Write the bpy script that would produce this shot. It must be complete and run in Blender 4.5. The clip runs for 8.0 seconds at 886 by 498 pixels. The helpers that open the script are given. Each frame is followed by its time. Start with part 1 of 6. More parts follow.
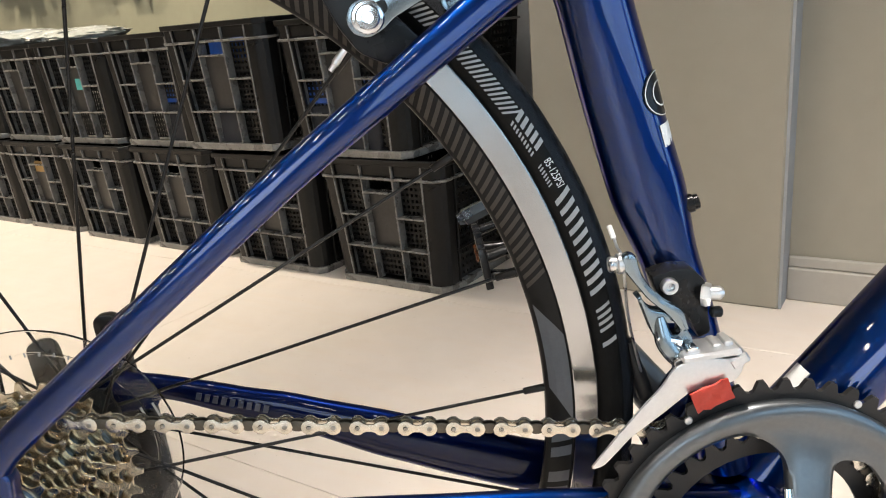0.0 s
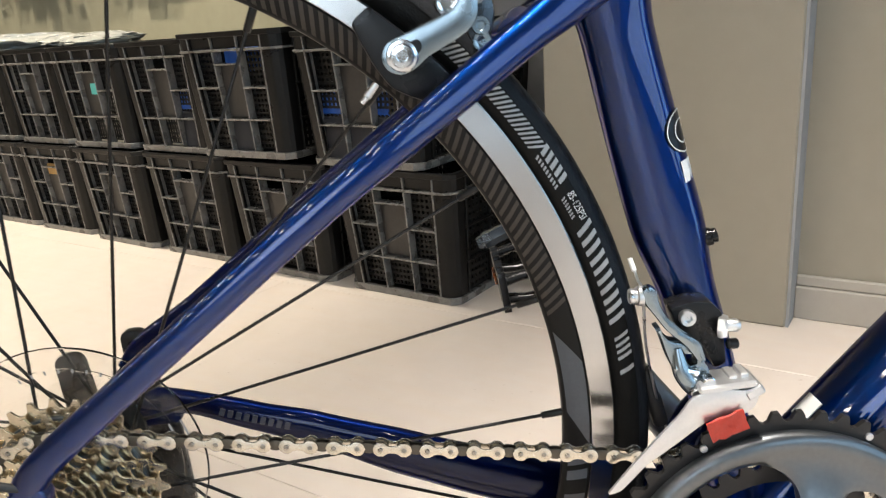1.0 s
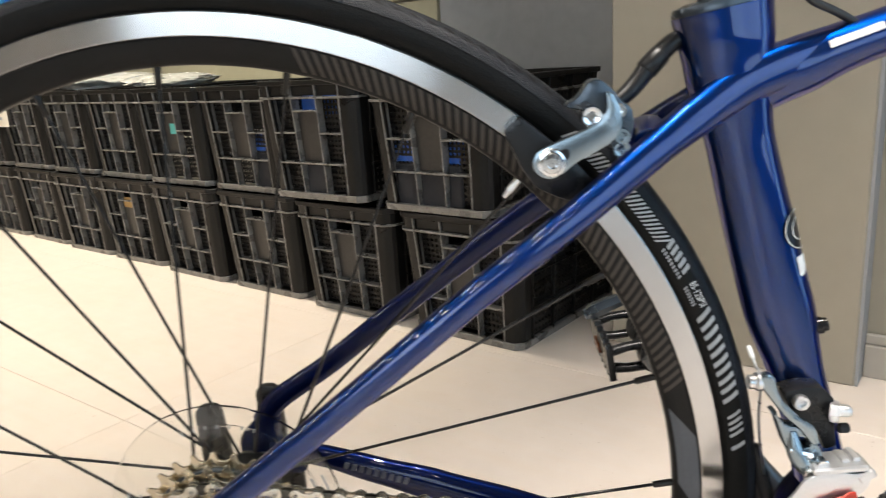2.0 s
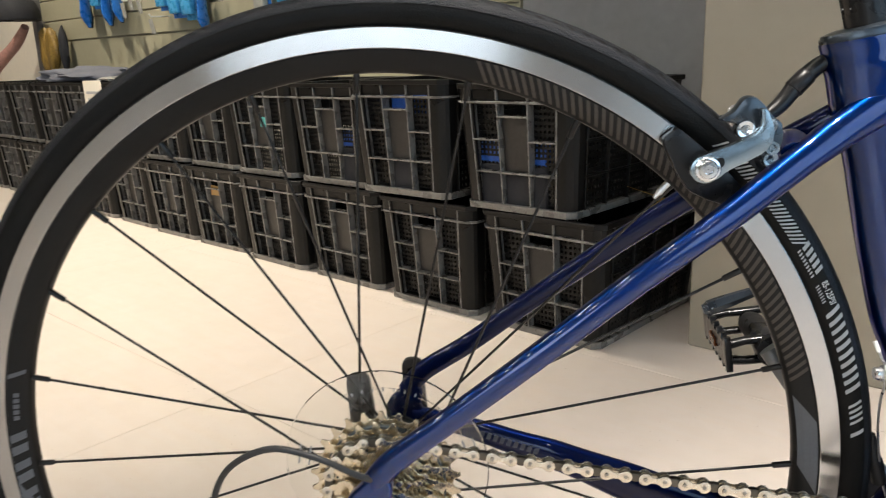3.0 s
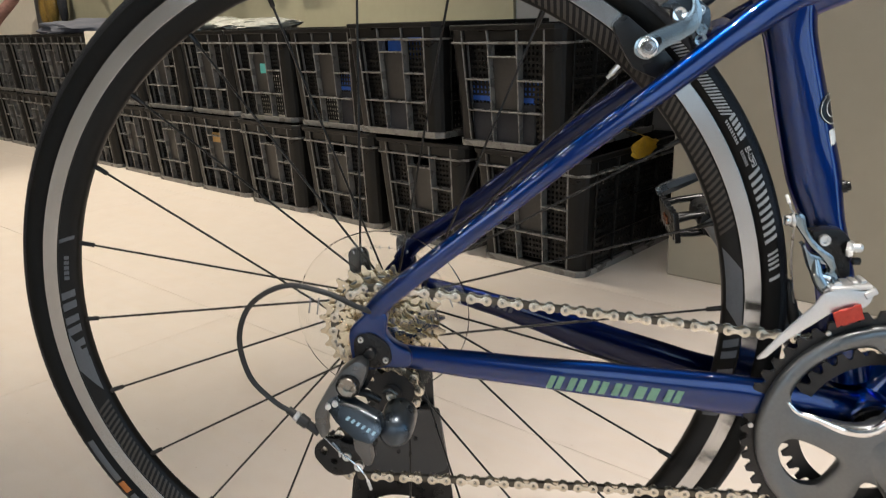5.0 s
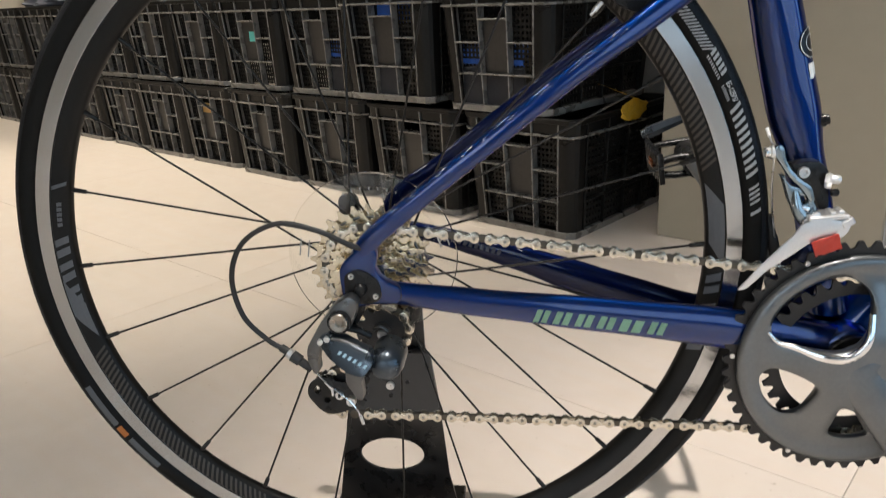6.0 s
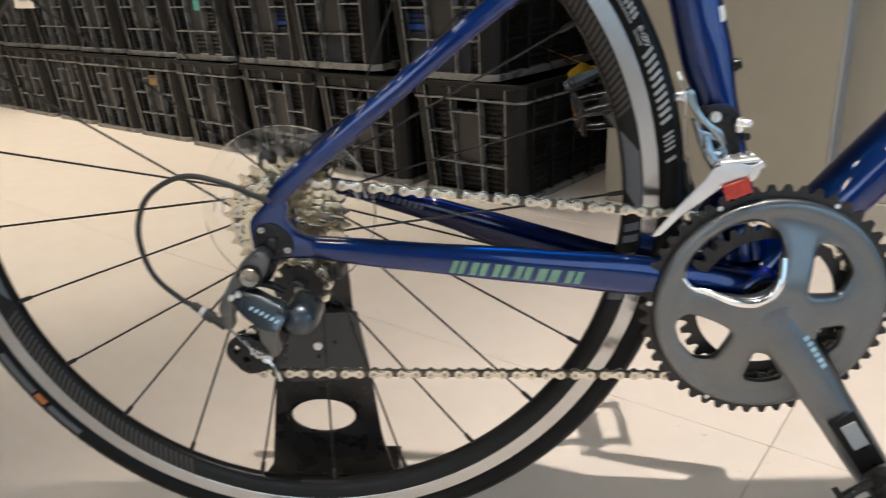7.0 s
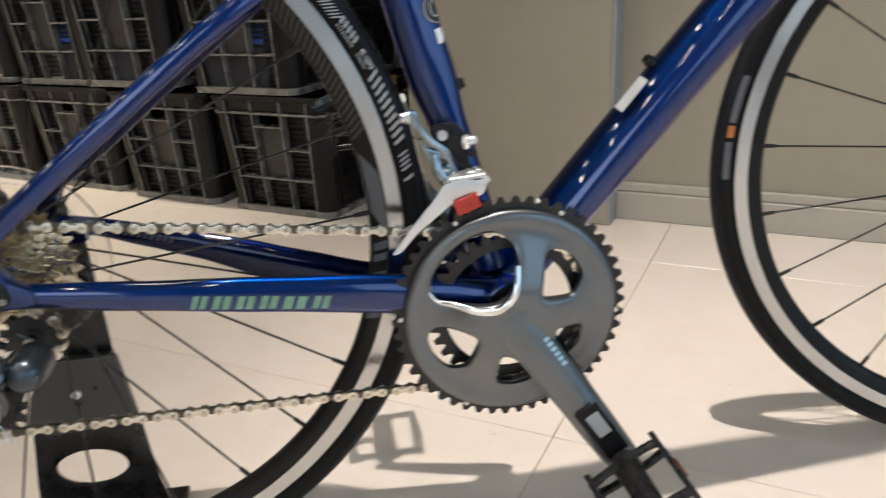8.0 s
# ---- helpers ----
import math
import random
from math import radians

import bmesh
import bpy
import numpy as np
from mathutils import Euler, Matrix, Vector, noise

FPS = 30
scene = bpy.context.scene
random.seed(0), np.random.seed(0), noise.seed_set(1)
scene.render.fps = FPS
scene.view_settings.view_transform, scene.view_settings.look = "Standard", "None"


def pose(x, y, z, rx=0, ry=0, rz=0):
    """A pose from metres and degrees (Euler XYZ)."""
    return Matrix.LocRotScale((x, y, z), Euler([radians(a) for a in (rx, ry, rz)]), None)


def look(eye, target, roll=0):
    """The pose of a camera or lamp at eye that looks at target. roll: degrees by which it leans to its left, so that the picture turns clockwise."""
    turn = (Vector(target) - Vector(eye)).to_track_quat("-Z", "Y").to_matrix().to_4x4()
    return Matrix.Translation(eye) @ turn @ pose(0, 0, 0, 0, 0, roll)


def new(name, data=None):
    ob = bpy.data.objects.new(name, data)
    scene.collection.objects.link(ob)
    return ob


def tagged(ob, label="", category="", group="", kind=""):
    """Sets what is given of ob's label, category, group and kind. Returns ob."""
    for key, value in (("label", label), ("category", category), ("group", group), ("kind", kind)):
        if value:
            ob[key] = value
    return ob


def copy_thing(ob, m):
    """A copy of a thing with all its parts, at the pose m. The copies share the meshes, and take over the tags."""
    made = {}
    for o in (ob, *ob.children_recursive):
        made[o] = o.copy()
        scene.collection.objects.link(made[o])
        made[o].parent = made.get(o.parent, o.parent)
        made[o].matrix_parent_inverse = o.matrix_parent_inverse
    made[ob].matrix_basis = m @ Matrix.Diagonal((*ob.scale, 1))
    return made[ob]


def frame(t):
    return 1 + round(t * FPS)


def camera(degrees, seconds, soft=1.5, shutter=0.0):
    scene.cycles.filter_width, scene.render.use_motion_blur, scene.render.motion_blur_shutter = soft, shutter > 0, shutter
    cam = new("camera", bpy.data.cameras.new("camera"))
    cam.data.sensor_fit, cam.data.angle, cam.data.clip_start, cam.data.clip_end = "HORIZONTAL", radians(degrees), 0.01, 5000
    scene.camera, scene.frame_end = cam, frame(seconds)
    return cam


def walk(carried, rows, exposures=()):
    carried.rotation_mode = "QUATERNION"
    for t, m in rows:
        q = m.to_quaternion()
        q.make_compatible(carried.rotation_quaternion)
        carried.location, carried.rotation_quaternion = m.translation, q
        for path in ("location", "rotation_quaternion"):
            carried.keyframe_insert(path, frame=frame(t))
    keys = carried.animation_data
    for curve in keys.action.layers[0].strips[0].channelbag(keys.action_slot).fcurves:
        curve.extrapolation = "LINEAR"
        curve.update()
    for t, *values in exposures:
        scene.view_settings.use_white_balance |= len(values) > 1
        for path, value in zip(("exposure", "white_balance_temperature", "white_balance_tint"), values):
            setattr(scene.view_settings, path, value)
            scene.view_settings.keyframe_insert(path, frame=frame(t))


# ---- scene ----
cam = camera(60.96, 8.0, soft=1.1, shutter=0.5)
# seconds, eye x, y, z, yaw, pitch, roll
ROWS = [
    (0.0, 0.2298, -0.3940, 0.5606, -0.42, -17.58, -5.19),
    (0.5, 0.2278, -0.3959, 0.5627, -0.20, -17.74, -4.58),
    (1.0, 0.2198, -0.4011, 0.5765, -0.11, -17.14, -4.19),
    (1.5, 0.2025, -0.4158, 0.5934, 0.91, -16.14, -3.55),
    (2.0, 0.1691, -0.4333, 0.6185, 2.97, -14.51, -3.37),
    (3.5, 0.0936, -0.5341, 0.6304, 7.92, -14.38, -1.64),
    (4.0, 0.1027, -0.5655, 0.6186, 7.89, -14.88, -2.29),
    (5.5, 0.1291, -0.6226, 0.5692, 6.38, -17.75, -1.55),
    (6.0, 0.1302, -0.6292, 0.5565, 6.39, -18.73, -2.29),
    (6.5, 0.1380, -0.6304, 0.5390, 6.26, -20.86, -3.08),
    (7.0, 0.1715, -0.6240, 0.5321, 3.85, -20.56, -2.49),
    (7.5, 0.2145, -0.6163, 0.5347, -2.40, -20.84, -2.83),
    (8.0, 0.2598, -0.6211, 0.5433, -8.09, -20.78, -2.93),
]


def eye_pose(x, y, z, yaw, pitch, roll):
    return pose(x, y, z, 90 + pitch, 0, yaw) @ pose(0, 0, 0, 0, 0, roll)


walk(cam, [(t, eye_pose(*r)) for t, *r in ROWS], [(0.0, 0.22), (2.0, 0.25), (3.5, 0.06), (5.5, -0.20), (8.0, -0.17)])

# ---- world, lamps ----
AX = Vector((0.824, -0.566, 0.0))      # along the shop's back wall, to the right
NX = Vector((0.566, 0.824, 0.0))       # into the back wall
WALL_TURN = math.degrees(math.atan2(AX.y, AX.x))


def un(u, n, z=0.0):
    return AX * u + NX * n + Vector((0, 0, z))


world = bpy.data.worlds.new("shop_air")
scene.world = world
world.use_nodes = True
world.node_tree.nodes["Background"].inputs[0].default_value = (0.9, 0.82, 0.7, 1)
world.node_tree.nodes["Background"].inputs[1].default_value = 0.01


def spot(name, eye, target, watts, degrees, colour, radius=0.04, blend=0.6):
    data = bpy.data.lights.new(name, "SPOT")
    data.energy, data.spot_size, data.spot_blend = watts, radians(degrees), blend
    data.color, data.shadow_soft_size = colour, radius
    ob = new(name, data)
    ob.matrix_world = look(eye, target)
    return ob


WARM = (1.0, 0.90, 0.74)
NEUTRAL = (1.0, 0.875, 0.755)
WHITE = (1.0, 0.925, 0.845)
COOL = (0.66, 0.84, 1.0)
BLUE = (0.40, 0.70, 1.0)
spot("unseen_spot", (0.34, -0.14, 2.60), (0.80, -0.16, 0.0), 320, 58, WHITE, 0.02, 1.0)
# two lamps added behind the camera to light the floor that metal reflects
spot("unseen_spot", (-0.05, -1.55, 2.60), (-0.05, -1.60, 0.0), 85, 58, NEUTRAL, 0.03)
spot("unseen_spot", (1.3, -1.95, 2.60), (1.3, -2.0, 0.0), 60, 62, NEUTRAL, 0.03)
spot("unseen_spot", un(-1.75, 0.76, 2.60), un(-1.75, 0.84, 0.0), 250, 66, WARM, 0.03)
spot("unseen_spot", un(-2.6, 0.78, 2.60), un(-2.7, 0.95, 0.0), 130, 85, WARM, 0.03)
spot("unseen_spot", un(-4.0, 0.70, 2.60), un(-4.0, 1.20, 0.3), 150, 95, WARM, 0.03)
# weak lamp added to lift the wall at the right
spot("unseen_spot", (1.5, -0.4, 2.60), (1.2, 0.2, 0.0), 11, 90, NEUTRAL, 0.03)


def area(name, eye, target, watts, wide, deep, colour):
    data = bpy.data.lights.new(name, "AREA")
    data.shape, data.size, data.size_y, data.energy, data.color = "RECTANGLE", wide, deep, watts, colour
    ob = new(name, data)
    ob.matrix_world = look(eye, target)
    return ob


# unseen cool lamp behind the camera, standing in for shop front daylight
area("unseen_front_daylight", un(2.2, -4.95, 1.5), un(0.6, 0.5, 0.5), 9, 2.4, 1.9, COOL)
# unseen blue lamp at the right end, for daylight assumed from there
area("unseen_side_daylight", un(4.05, -1.2, 1.4), un(0.2, 0.2, 0.5), 9, 3.8, 1.9, BLUE)


# ---- materials ----
def mat(name, colour, rough=0.5, metal=0.0, coat=0.0, vary=0.12, scale=30.0, bump=0.0, bump_scale=200.0, rough_vary=0.1,
        island=0.0, spec=0.5, coat_rough=0.05):
    m = bpy.data.materials.new(name)
    m.use_nodes = True
    nt = m.node_tree
    b = nt.nodes["Principled BSDF"]
    b.inputs["Roughness"].default_value = rough
    b.inputs["Metallic"].default_value = metal
    b.inputs["Coat Weight"].default_value = coat
    b.inputs["Coat Roughness"].default_value = coat_rough
    b.inputs["Specular IOR Level"].default_value = spec
    tc = nt.nodes.new("ShaderNodeTexCoord")

    def noise_node(s, detail=4.0):
        n = nt.nodes.new("ShaderNodeTexNoise")
        n.inputs["Scale"].default_value, n.inputs["Detail"].default_value = s, detail
        nt.links.new(tc.outputs["Object"], n.inputs["Vector"])
        return n

    big, fine = noise_node(scale), noise_node(scale * 9)
    add = nt.nodes.new("ShaderNodeMath")
    add.operation = "MULTIPLY_ADD"
    nt.links.new(fine.outputs["Fac"], add.inputs[0])
    add.inputs[1].default_value = 0.5
    half = nt.nodes.new("ShaderNodeMath")
    half.operation = "MULTIPLY"
    half.inputs[1].default_value = 0.5
    nt.links.new(big.outputs["Fac"], half.inputs[0])
    nt.links.new(half.outputs[0], add.inputs[2])
    fac = add.outputs[0]
    if island:
        info = nt.nodes.new("ShaderNodeObjectInfo")
        mix = nt.nodes.new("ShaderNodeMath")
        mix.operation = "MULTIPLY_ADD"
        nt.links.new(info.outputs["Random"], mix.inputs[0])
        mix.inputs[1].default_value = island
        nt.links.new(fac, mix.inputs[2])
        fac = mix.outputs[0]
    ramp = nt.nodes.new("ShaderNodeValToRGB")
    c = Vector(colour[:3])
    ramp.color_ramp.elements[0].position, ramp.color_ramp.elements[1].position = 0.3, 0.7
    ramp.color_ramp.elements[0].color = (*(c * (1 - vary)), 1)
    ramp.color_ramp.elements[1].color = (*(c * (1 + vary)), 1)
    nt.links.new(fac, ramp.inputs[0])
    nt.links.new(ramp.outputs[0], b.inputs["Base Color"])
    if rough_vary:
        rr = nt.nodes.new("ShaderNodeMapRange")
        rr.inputs["From Min"].default_value, rr.inputs["From Max"].default_value = 0.3, 0.7
        rr.inputs["To Min"].default_value = max(rough - rough_vary, 0.02)
        rr.inputs["To Max"].default_value = min(rough + rough_vary, 1)
        nt.links.new(big.outputs["Fac"], rr.inputs["Value"])
        nt.links.new(rr.outputs[0], b.inputs["Roughness"])
    if bump:
        bn = noise_node(bump_scale, 2.0)
        bp = nt.nodes.new("ShaderNodeBump")
        bp.inputs["Strength"].default_value, bp.inputs["Distance"].default_value = bump, 0.001
        nt.links.new(bn.outputs["Fac"], bp.inputs["Height"])
        nt.links.new(bp.outputs[0], b.inputs["Normal"])
    return m


M = {}
M["paint"] = mat("blue_paint", (0.0002, 0.019, 0.120), 0.34, 1.0, 0.9, 0.03, 25, rough_vary=0.0, coat_rough=0.03)
M["paint"].node_tree.nodes["Principled BSDF"].inputs["Specular Tint"].default_value = (0.10, 0.25, 0.9, 1)
M["paint"].node_tree.nodes["Principled BSDF"].inputs["Coat IOR"].default_value = 1.6
# the blue paint again, darkened for the shaded far side and inner parts
M["paint_shade"] = mat("shaded_blue_paint", (0.0010, 0.0040, 0.030), 0.32, 0.6, 1.0, 0.1, 60, rough_vary=0.04, coat_rough=0.03, spec=0.0)
M["paint_shade"].node_tree.nodes["Principled BSDF"].inputs["Coat IOR"].default_value = 1.35
M["paint_shade"].node_tree.nodes["Principled BSDF"].inputs["Specular Tint"].default_value = (0.10, 0.25, 0.9, 1)
M["rubber"] = mat("tyre_rubber", (0.0055, 0.0053, 0.0050), 0.50, vary=0.2, scale=40, bump=0.25, bump_scale=900, spec=0.15)
# the slight blue of the tread is daylight put into the colour
M["tread"] = mat("tyre_tread_rubber", (0.0085, 0.010, 0.013), 0.46, vary=0.2, scale=40, bump=0.5, bump_scale=1400, spec=0.2)
M["rim"] = mat("black_anodised_rim", (0.0065, 0.0060, 0.0056), 0.38, 0.0, 0.0, 0.2, 50, spec=0.22)
M["track"] = mat("machined_brake_track", (0.50, 0.495, 0.49), 0.19, 1.0, vary=0.04, scale=20, rough_vary=0.03)
_t = M["track"].node_tree
_n = _t.nodes.new("ShaderNodeTangent")
_n.direction_type, _n.axis = "RADIAL", "Y"
_t.links.new(_n.outputs[0], _t.nodes["Principled BSDF"].inputs["Tangent"])
_t.nodes["Principled BSDF"].inputs["Anisotropic"].default_value = 1.0
_t.nodes["Principled BSDF"].inputs["Anisotropic Rotation"].default_value = 0.25
M["black"] = mat("black_anodised_metal", (0.009, 0.009, 0.0095), 0.30, vary=0.2, scale=60, spec=0.28)
M["plastic"] = mat("black_plastic", (0.014, 0.014, 0.015), 0.45, vary=0.25, scale=60, bump=0.15, bump_scale=800)
M["spoke"] = mat("black_steel_spoke", (0.012, 0.011, 0.010), 0.35, 0.4, vary=0.2, scale=60)
M["nickel"] = mat("nickel_plate", (0.62, 0.575, 0.49), 0.25, 1.0, vary=0.08, scale=80, rough_vary=0.03, island=0.15)
M["sprocket"] = mat("nickel_sprocket", (0.64, 0.55, 0.41), 0.25, 1.0, vary=0.12, scale=60, rough_vary=0.02, island=0.2)
# inner plates: the shadow between the outer ones put into the colour
M["inner_link"] = mat("shaded_link_steel", (0.10, 0.09, 0.075), 0.35, 1.0, vary=0.2, scale=150)
M["pin"] = mat("steel_pin", (0.30, 0.28, 0.25), 0.3, 1.0, vary=0.1, scale=150)
M["chrome"] = mat("polished_alloy", (0.80, 0.80, 0.80), 0.14, 1.0, vary=0.05, scale=60, rough_vary=0.05)
M["satin"] = mat("satin_grey_alloy", (0.27, 0.325, 0.36), 0.24, 1.0, vary=0.06, scale=80, rough_vary=0.05)
M["alloy"] = mat("silver_alloy", (0.70, 0.70, 0.70), 0.35, 1.0, vary=0.06, scale=80)
M["grey"] = mat("grey_anodised_crank", (0.145, 0.155, 0.162), 0.33, 0.90, 0.2, 0.08, 40, rough_vary=0.05, coat_rough=0.25)
M["dkgrey"] = mat("dark_grey_anodised", (0.050, 0.064, 0.080), 0.32, 0.8, 0.4, 0.1, 60, coat_rough=0.2)
M["steelplate"] = mat("brushed_cage_plate", (0.68, 0.68, 0.68), 0.38, 0.9, vary=0.06, scale=60)
M["ringblack"] = mat("black_chainring", (0.018, 0.017, 0.017), 0.4, 0.3, vary=0.2, scale=80)
M["red"] = mat("red_tape", (0.48, 0.035, 0.018), 0.45, vary=0.12, scale=80)
M["white"] = mat("white_print", (0.72, 0.72, 0.70), 0.5, vary=0.05, scale=90)
M["silverprint"] = mat("pale_grey_print", (0.36, 0.365, 0.37), 0.5, vary=0.08, scale=90)
M["greyprint"] = mat("grey_print", (0.085, 0.09, 0.10), 0.42, vary=0.1, scale=60)
M["brownprint"] = mat("bronze_grey_print", (0.036, 0.028, 0.021), 0.42, vary=0.15, scale=90)
M["greenprint"] = mat("pale_green_print", (0.16, 0.31, 0.22), 0.35, 0.2, vary=0.18, scale=40)
M["paleblueprint"] = mat("pale_blue_print", (0.30, 0.46, 0.55), 0.4, vary=0.1, scale=60)
M["navyprint"] = mat("dark_print", (0.035, 0.04, 0.06), 0.4, vary=0.1, scale=60)
M["orange"] = mat("orange_print", (0.45, 0.14, 0.03), 0.5, vary=0.1, scale=60)
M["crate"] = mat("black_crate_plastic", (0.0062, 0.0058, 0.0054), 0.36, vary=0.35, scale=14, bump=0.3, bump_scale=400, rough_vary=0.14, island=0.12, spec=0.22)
M["crate_panel"] = mat("grey_crate_panel", (0.034, 0.031, 0.028), 0.42, vary=0.25, scale=14, bump=0.2, bump_scale=300, spec=0.4)
# ribs and rims lighter than the crate: overhead light put into their colour
M["crate_rib"] = mat("highlit_crate_rib", (0.135, 0.128, 0.118), 0.30, vary=0.4, scale=25, bump=0.3, bump_scale=400, spec=0.7)
M["standblack"] = mat("black_powder_coat", (0.006, 0.0055, 0.0055), 0.30, vary=0.2, scale=60, bump=0.2, bump_scale=1000)
M["backwall"] = mat("dark_shop_wall", (0.14, 0.135, 0.13), 0.7, vary=0.06, scale=3)
M["wall"] = mat("beige_wall_paint", (0.30, 0.266, 0.208), 0.75, vary=0.04, scale=3, bump=0.2, bump_scale=220)
M["rdgrey"] = mat("grey_cast_alloy", (0.12, 0.125, 0.13), 0.34, 0.85, 0.2, 0.1, 60, coat_rough=0.2)
M["dkplate"] = mat("dark_grey_powder_coat", (0.035, 0.034, 0.034), 0.4, vary=0.15, scale=60, bump=0.2, bump_scale=1000)
# the beige wall with cool daylight put into its colour
M["wall_daylit"] = mat("daylight_tinted_wall", (0.28, 0.285, 0.29), 0.7, vary=0.04, scale=3, bump=0.2, bump_scale=220)
M["skirting"] = mat("beige_skirting_paint", (0.38, 0.345, 0.295), 0.55, vary=0.05, scale=6)
M["slat"] = mat("cream_slatwall", (0.35, 0.325, 0.225), 0.45, vary=0.05, scale=4, bump=0.1, bump_scale=150)
M["groove"] = mat("slatwall_groove", (0.30, 0.27, 0.21), 0.6, vary=0.1, scale=20)
M["panel"] = mat("glossy_grey_panel", (0.28, 0.278, 0.28), 0.18, vary=0.1, scale=3)
M["ceiling"] = mat("grey_ceiling_paint", (0.16, 0.16, 0.16), 0.85, vary=0.03, scale=3)
M["bluepack"] = mat("blue_packaging", (0.02, 0.16, 0.55), 0.3, vary=0.3, scale=40)
M["bluecarton"] = mat("deep_blue_carton", (0.010, 0.065, 0.30), 0.4, vary=0.4, scale=60)
M["goldbag"] = mat("gold_brown_bag", (0.26, 0.16, 0.035), 0.45, vary=0.6, scale=14)
M["skypack"] = mat("light_blue_packaging", (0.06, 0.33, 0.62), 0.28, vary=0.3, scale=40)
M["clearpack"] = mat("pale_blister", (0.36, 0.36, 0.33), 0.2, vary=0.25, scale=40)
M["wrap"] = mat("white_wrapping", (0.26, 0.255, 0.235), 0.4, vary=0.25, scale=40)
M["darkcloth"] = mat("dark_cloth", (0.02, 0.02, 0.024), 0.8, vary=0.3, scale=60, bump=0.5, bump_scale=500)
M["greycloth"] = mat("grey_blue_cloth", (0.10, 0.105, 0.13), 0.8, vary=0.3, scale=40, bump=0.5, bump_scale=500)
M["yellow"] = mat("yellow_wrap", (0.55, 0.33, 0.03), 0.45, vary=0.3, scale=40)
M["paper"] = mat("white_paper", (0.75, 0.70, 0.60), 0.7, vary=0.06, scale=30)
M["pink"] = mat("dusty_pink_wrap", (0.42, 0.22, 0.18), 0.6, vary=0.35, scale=50)
M["teal"] = mat("teal_sticker", (0.10, 0.45, 0.42), 0.5, vary=0.1, scale=50)
M["dullamber"] = mat("dull_amber_label", (0.34, 0.20, 0.06), 0.5, vary=0.15, scale=60)
M["amber"] = mat("orange_reflector", (0.13, 0.036, 0.010), 0.2, vary=0.3, scale=200, bump=0.6, bump_scale=900)


def tile_material():
    m = mat("cream_floor_tile", (0.725, 0.650, 0.585), 0.30, vary=0.05, scale=2.2, rough_vary=0.02, bump=0.05, bump_scale=60, island=0.08)
    nt = m.node_tree
    b = nt.nodes["Principled BSDF"]
    old = b.inputs["Base Color"].links[0].from_socket
    soft = old.node.color_ramp.elements
    soft[0].position, soft[1].position = 0.1, 0.95
    tc = nt.nodes.new("ShaderNodeTexCoord")
    wave = nt.nodes.new("ShaderNodeTexNoise")
    wave.inputs["Scale"].default_value, wave.inputs["Detail"].default_value = 16.0, 10.0
    wave.inputs["Distortion"].default_value = 0.5
    nt.links.new(tc.outputs["Object"], wave.inputs["Vector"])
    ramp = nt.nodes.new("ShaderNodeValToRGB")
    ramp.color_ramp.elements[0].position, ramp.color_ramp.elements[1].position = 0.15, 0.85
    ramp.color_ramp.elements[0].color, ramp.color_ramp.elements[1].color = (0.93, 0.915, 0.895, 1), (1, 1, 1, 1)
    nt.links.new(wave.outputs["Fac"], ramp.inputs[0])
    mul = nt.nodes.new("ShaderNodeMix")
    mul.data_type, mul.blend_type = "RGBA", "MULTIPLY"
    mul.inputs[0].default_value = 1.0
    nt.links.new(old, mul.inputs[6])
    nt.links.new(ramp.outputs[0], mul.inputs[7])
    # long faint streaks and small dark specks of dirt
    stretch = nt.nodes.new("ShaderNodeMapping")
    stretch.inputs["Scale"].default_value = (2.2, 30.0, 1.0)
    stretch.inputs["Rotation"].default_value = (0, 0, 0.3)
    nt.links.new(tc.outputs["Object"], stretch.inputs["Vector"])
    out = mul.outputs[2]
    for vector, size, lo, hi, dark in ((stretch.outputs[0], 1.6, 0.42, 0.66, (1.0, 0.985, 0.965)), (tc.outputs["Object"], 95.0, 0.70, 0.76, (0.80, 0.77, 0.73)), (tc.outputs["Object"], 5.0, 0.35, 0.95, (0.975, 0.955, 0.93))):
        dirt = nt.nodes.new("ShaderNodeTexNoise")
        dirt.inputs["Scale"].default_value, dirt.inputs["Detail"].default_value = size, 3.0
        nt.links.new(vector, dirt.inputs["Vector"])
        step = nt.nodes.new("ShaderNodeValToRGB")
        step.color_ramp.elements[0].position, step.color_ramp.elements[1].position = lo, hi
        step.color_ramp.elements[0].color, step.color_ramp.elements[1].color = (1, 1, 1, 1), (*dark, 1)
        nt.links.new(dirt.outputs["Fac"], step.inputs[0])
        more = nt.nodes.new("ShaderNodeMix")
        more.data_type, more.blend_type = "RGBA", "MULTIPLY"
        more.inputs[0].default_value = 1.0
        nt.links.new(out, more.inputs[6])
        nt.links.new(step.outputs[0], more.inputs[7])
        out = more.outputs[2]
    nt.links.new(out, b.inputs["Base Color"])
    return m


M["tile"] = tile_material()
M["grout"] = mat("tile_grout", (0.56, 0.51, 0.44), 0.8, vary=0.1, scale=30)


def glow(name, colour, strength):
    m = bpy.data.materials.new(name)
    m.use_nodes = True
    b = m.node_tree.nodes["Principled BSDF"]
    b.inputs["Emission Color"].default_value, b.inputs["Emission Strength"].default_value = (*colour, 1), strength
    return m


M["lamp"] = glow("lamp_diffuser", (1.0, 0.94, 0.86), 48)
# unseen glowing panels, added for bluish reflections on bare metal
M["daylight"] = glow("front_panel_glow", (0.75, 0.88, 1.0), 3.0)
M["glow_blue"] = glow("blue_panel_glow", (0.24, 0.60, 1.0), 2.0)
M["glow_side"] = glow("side_panel_glow", (0.50, 0.76, 1.0), 1.5)


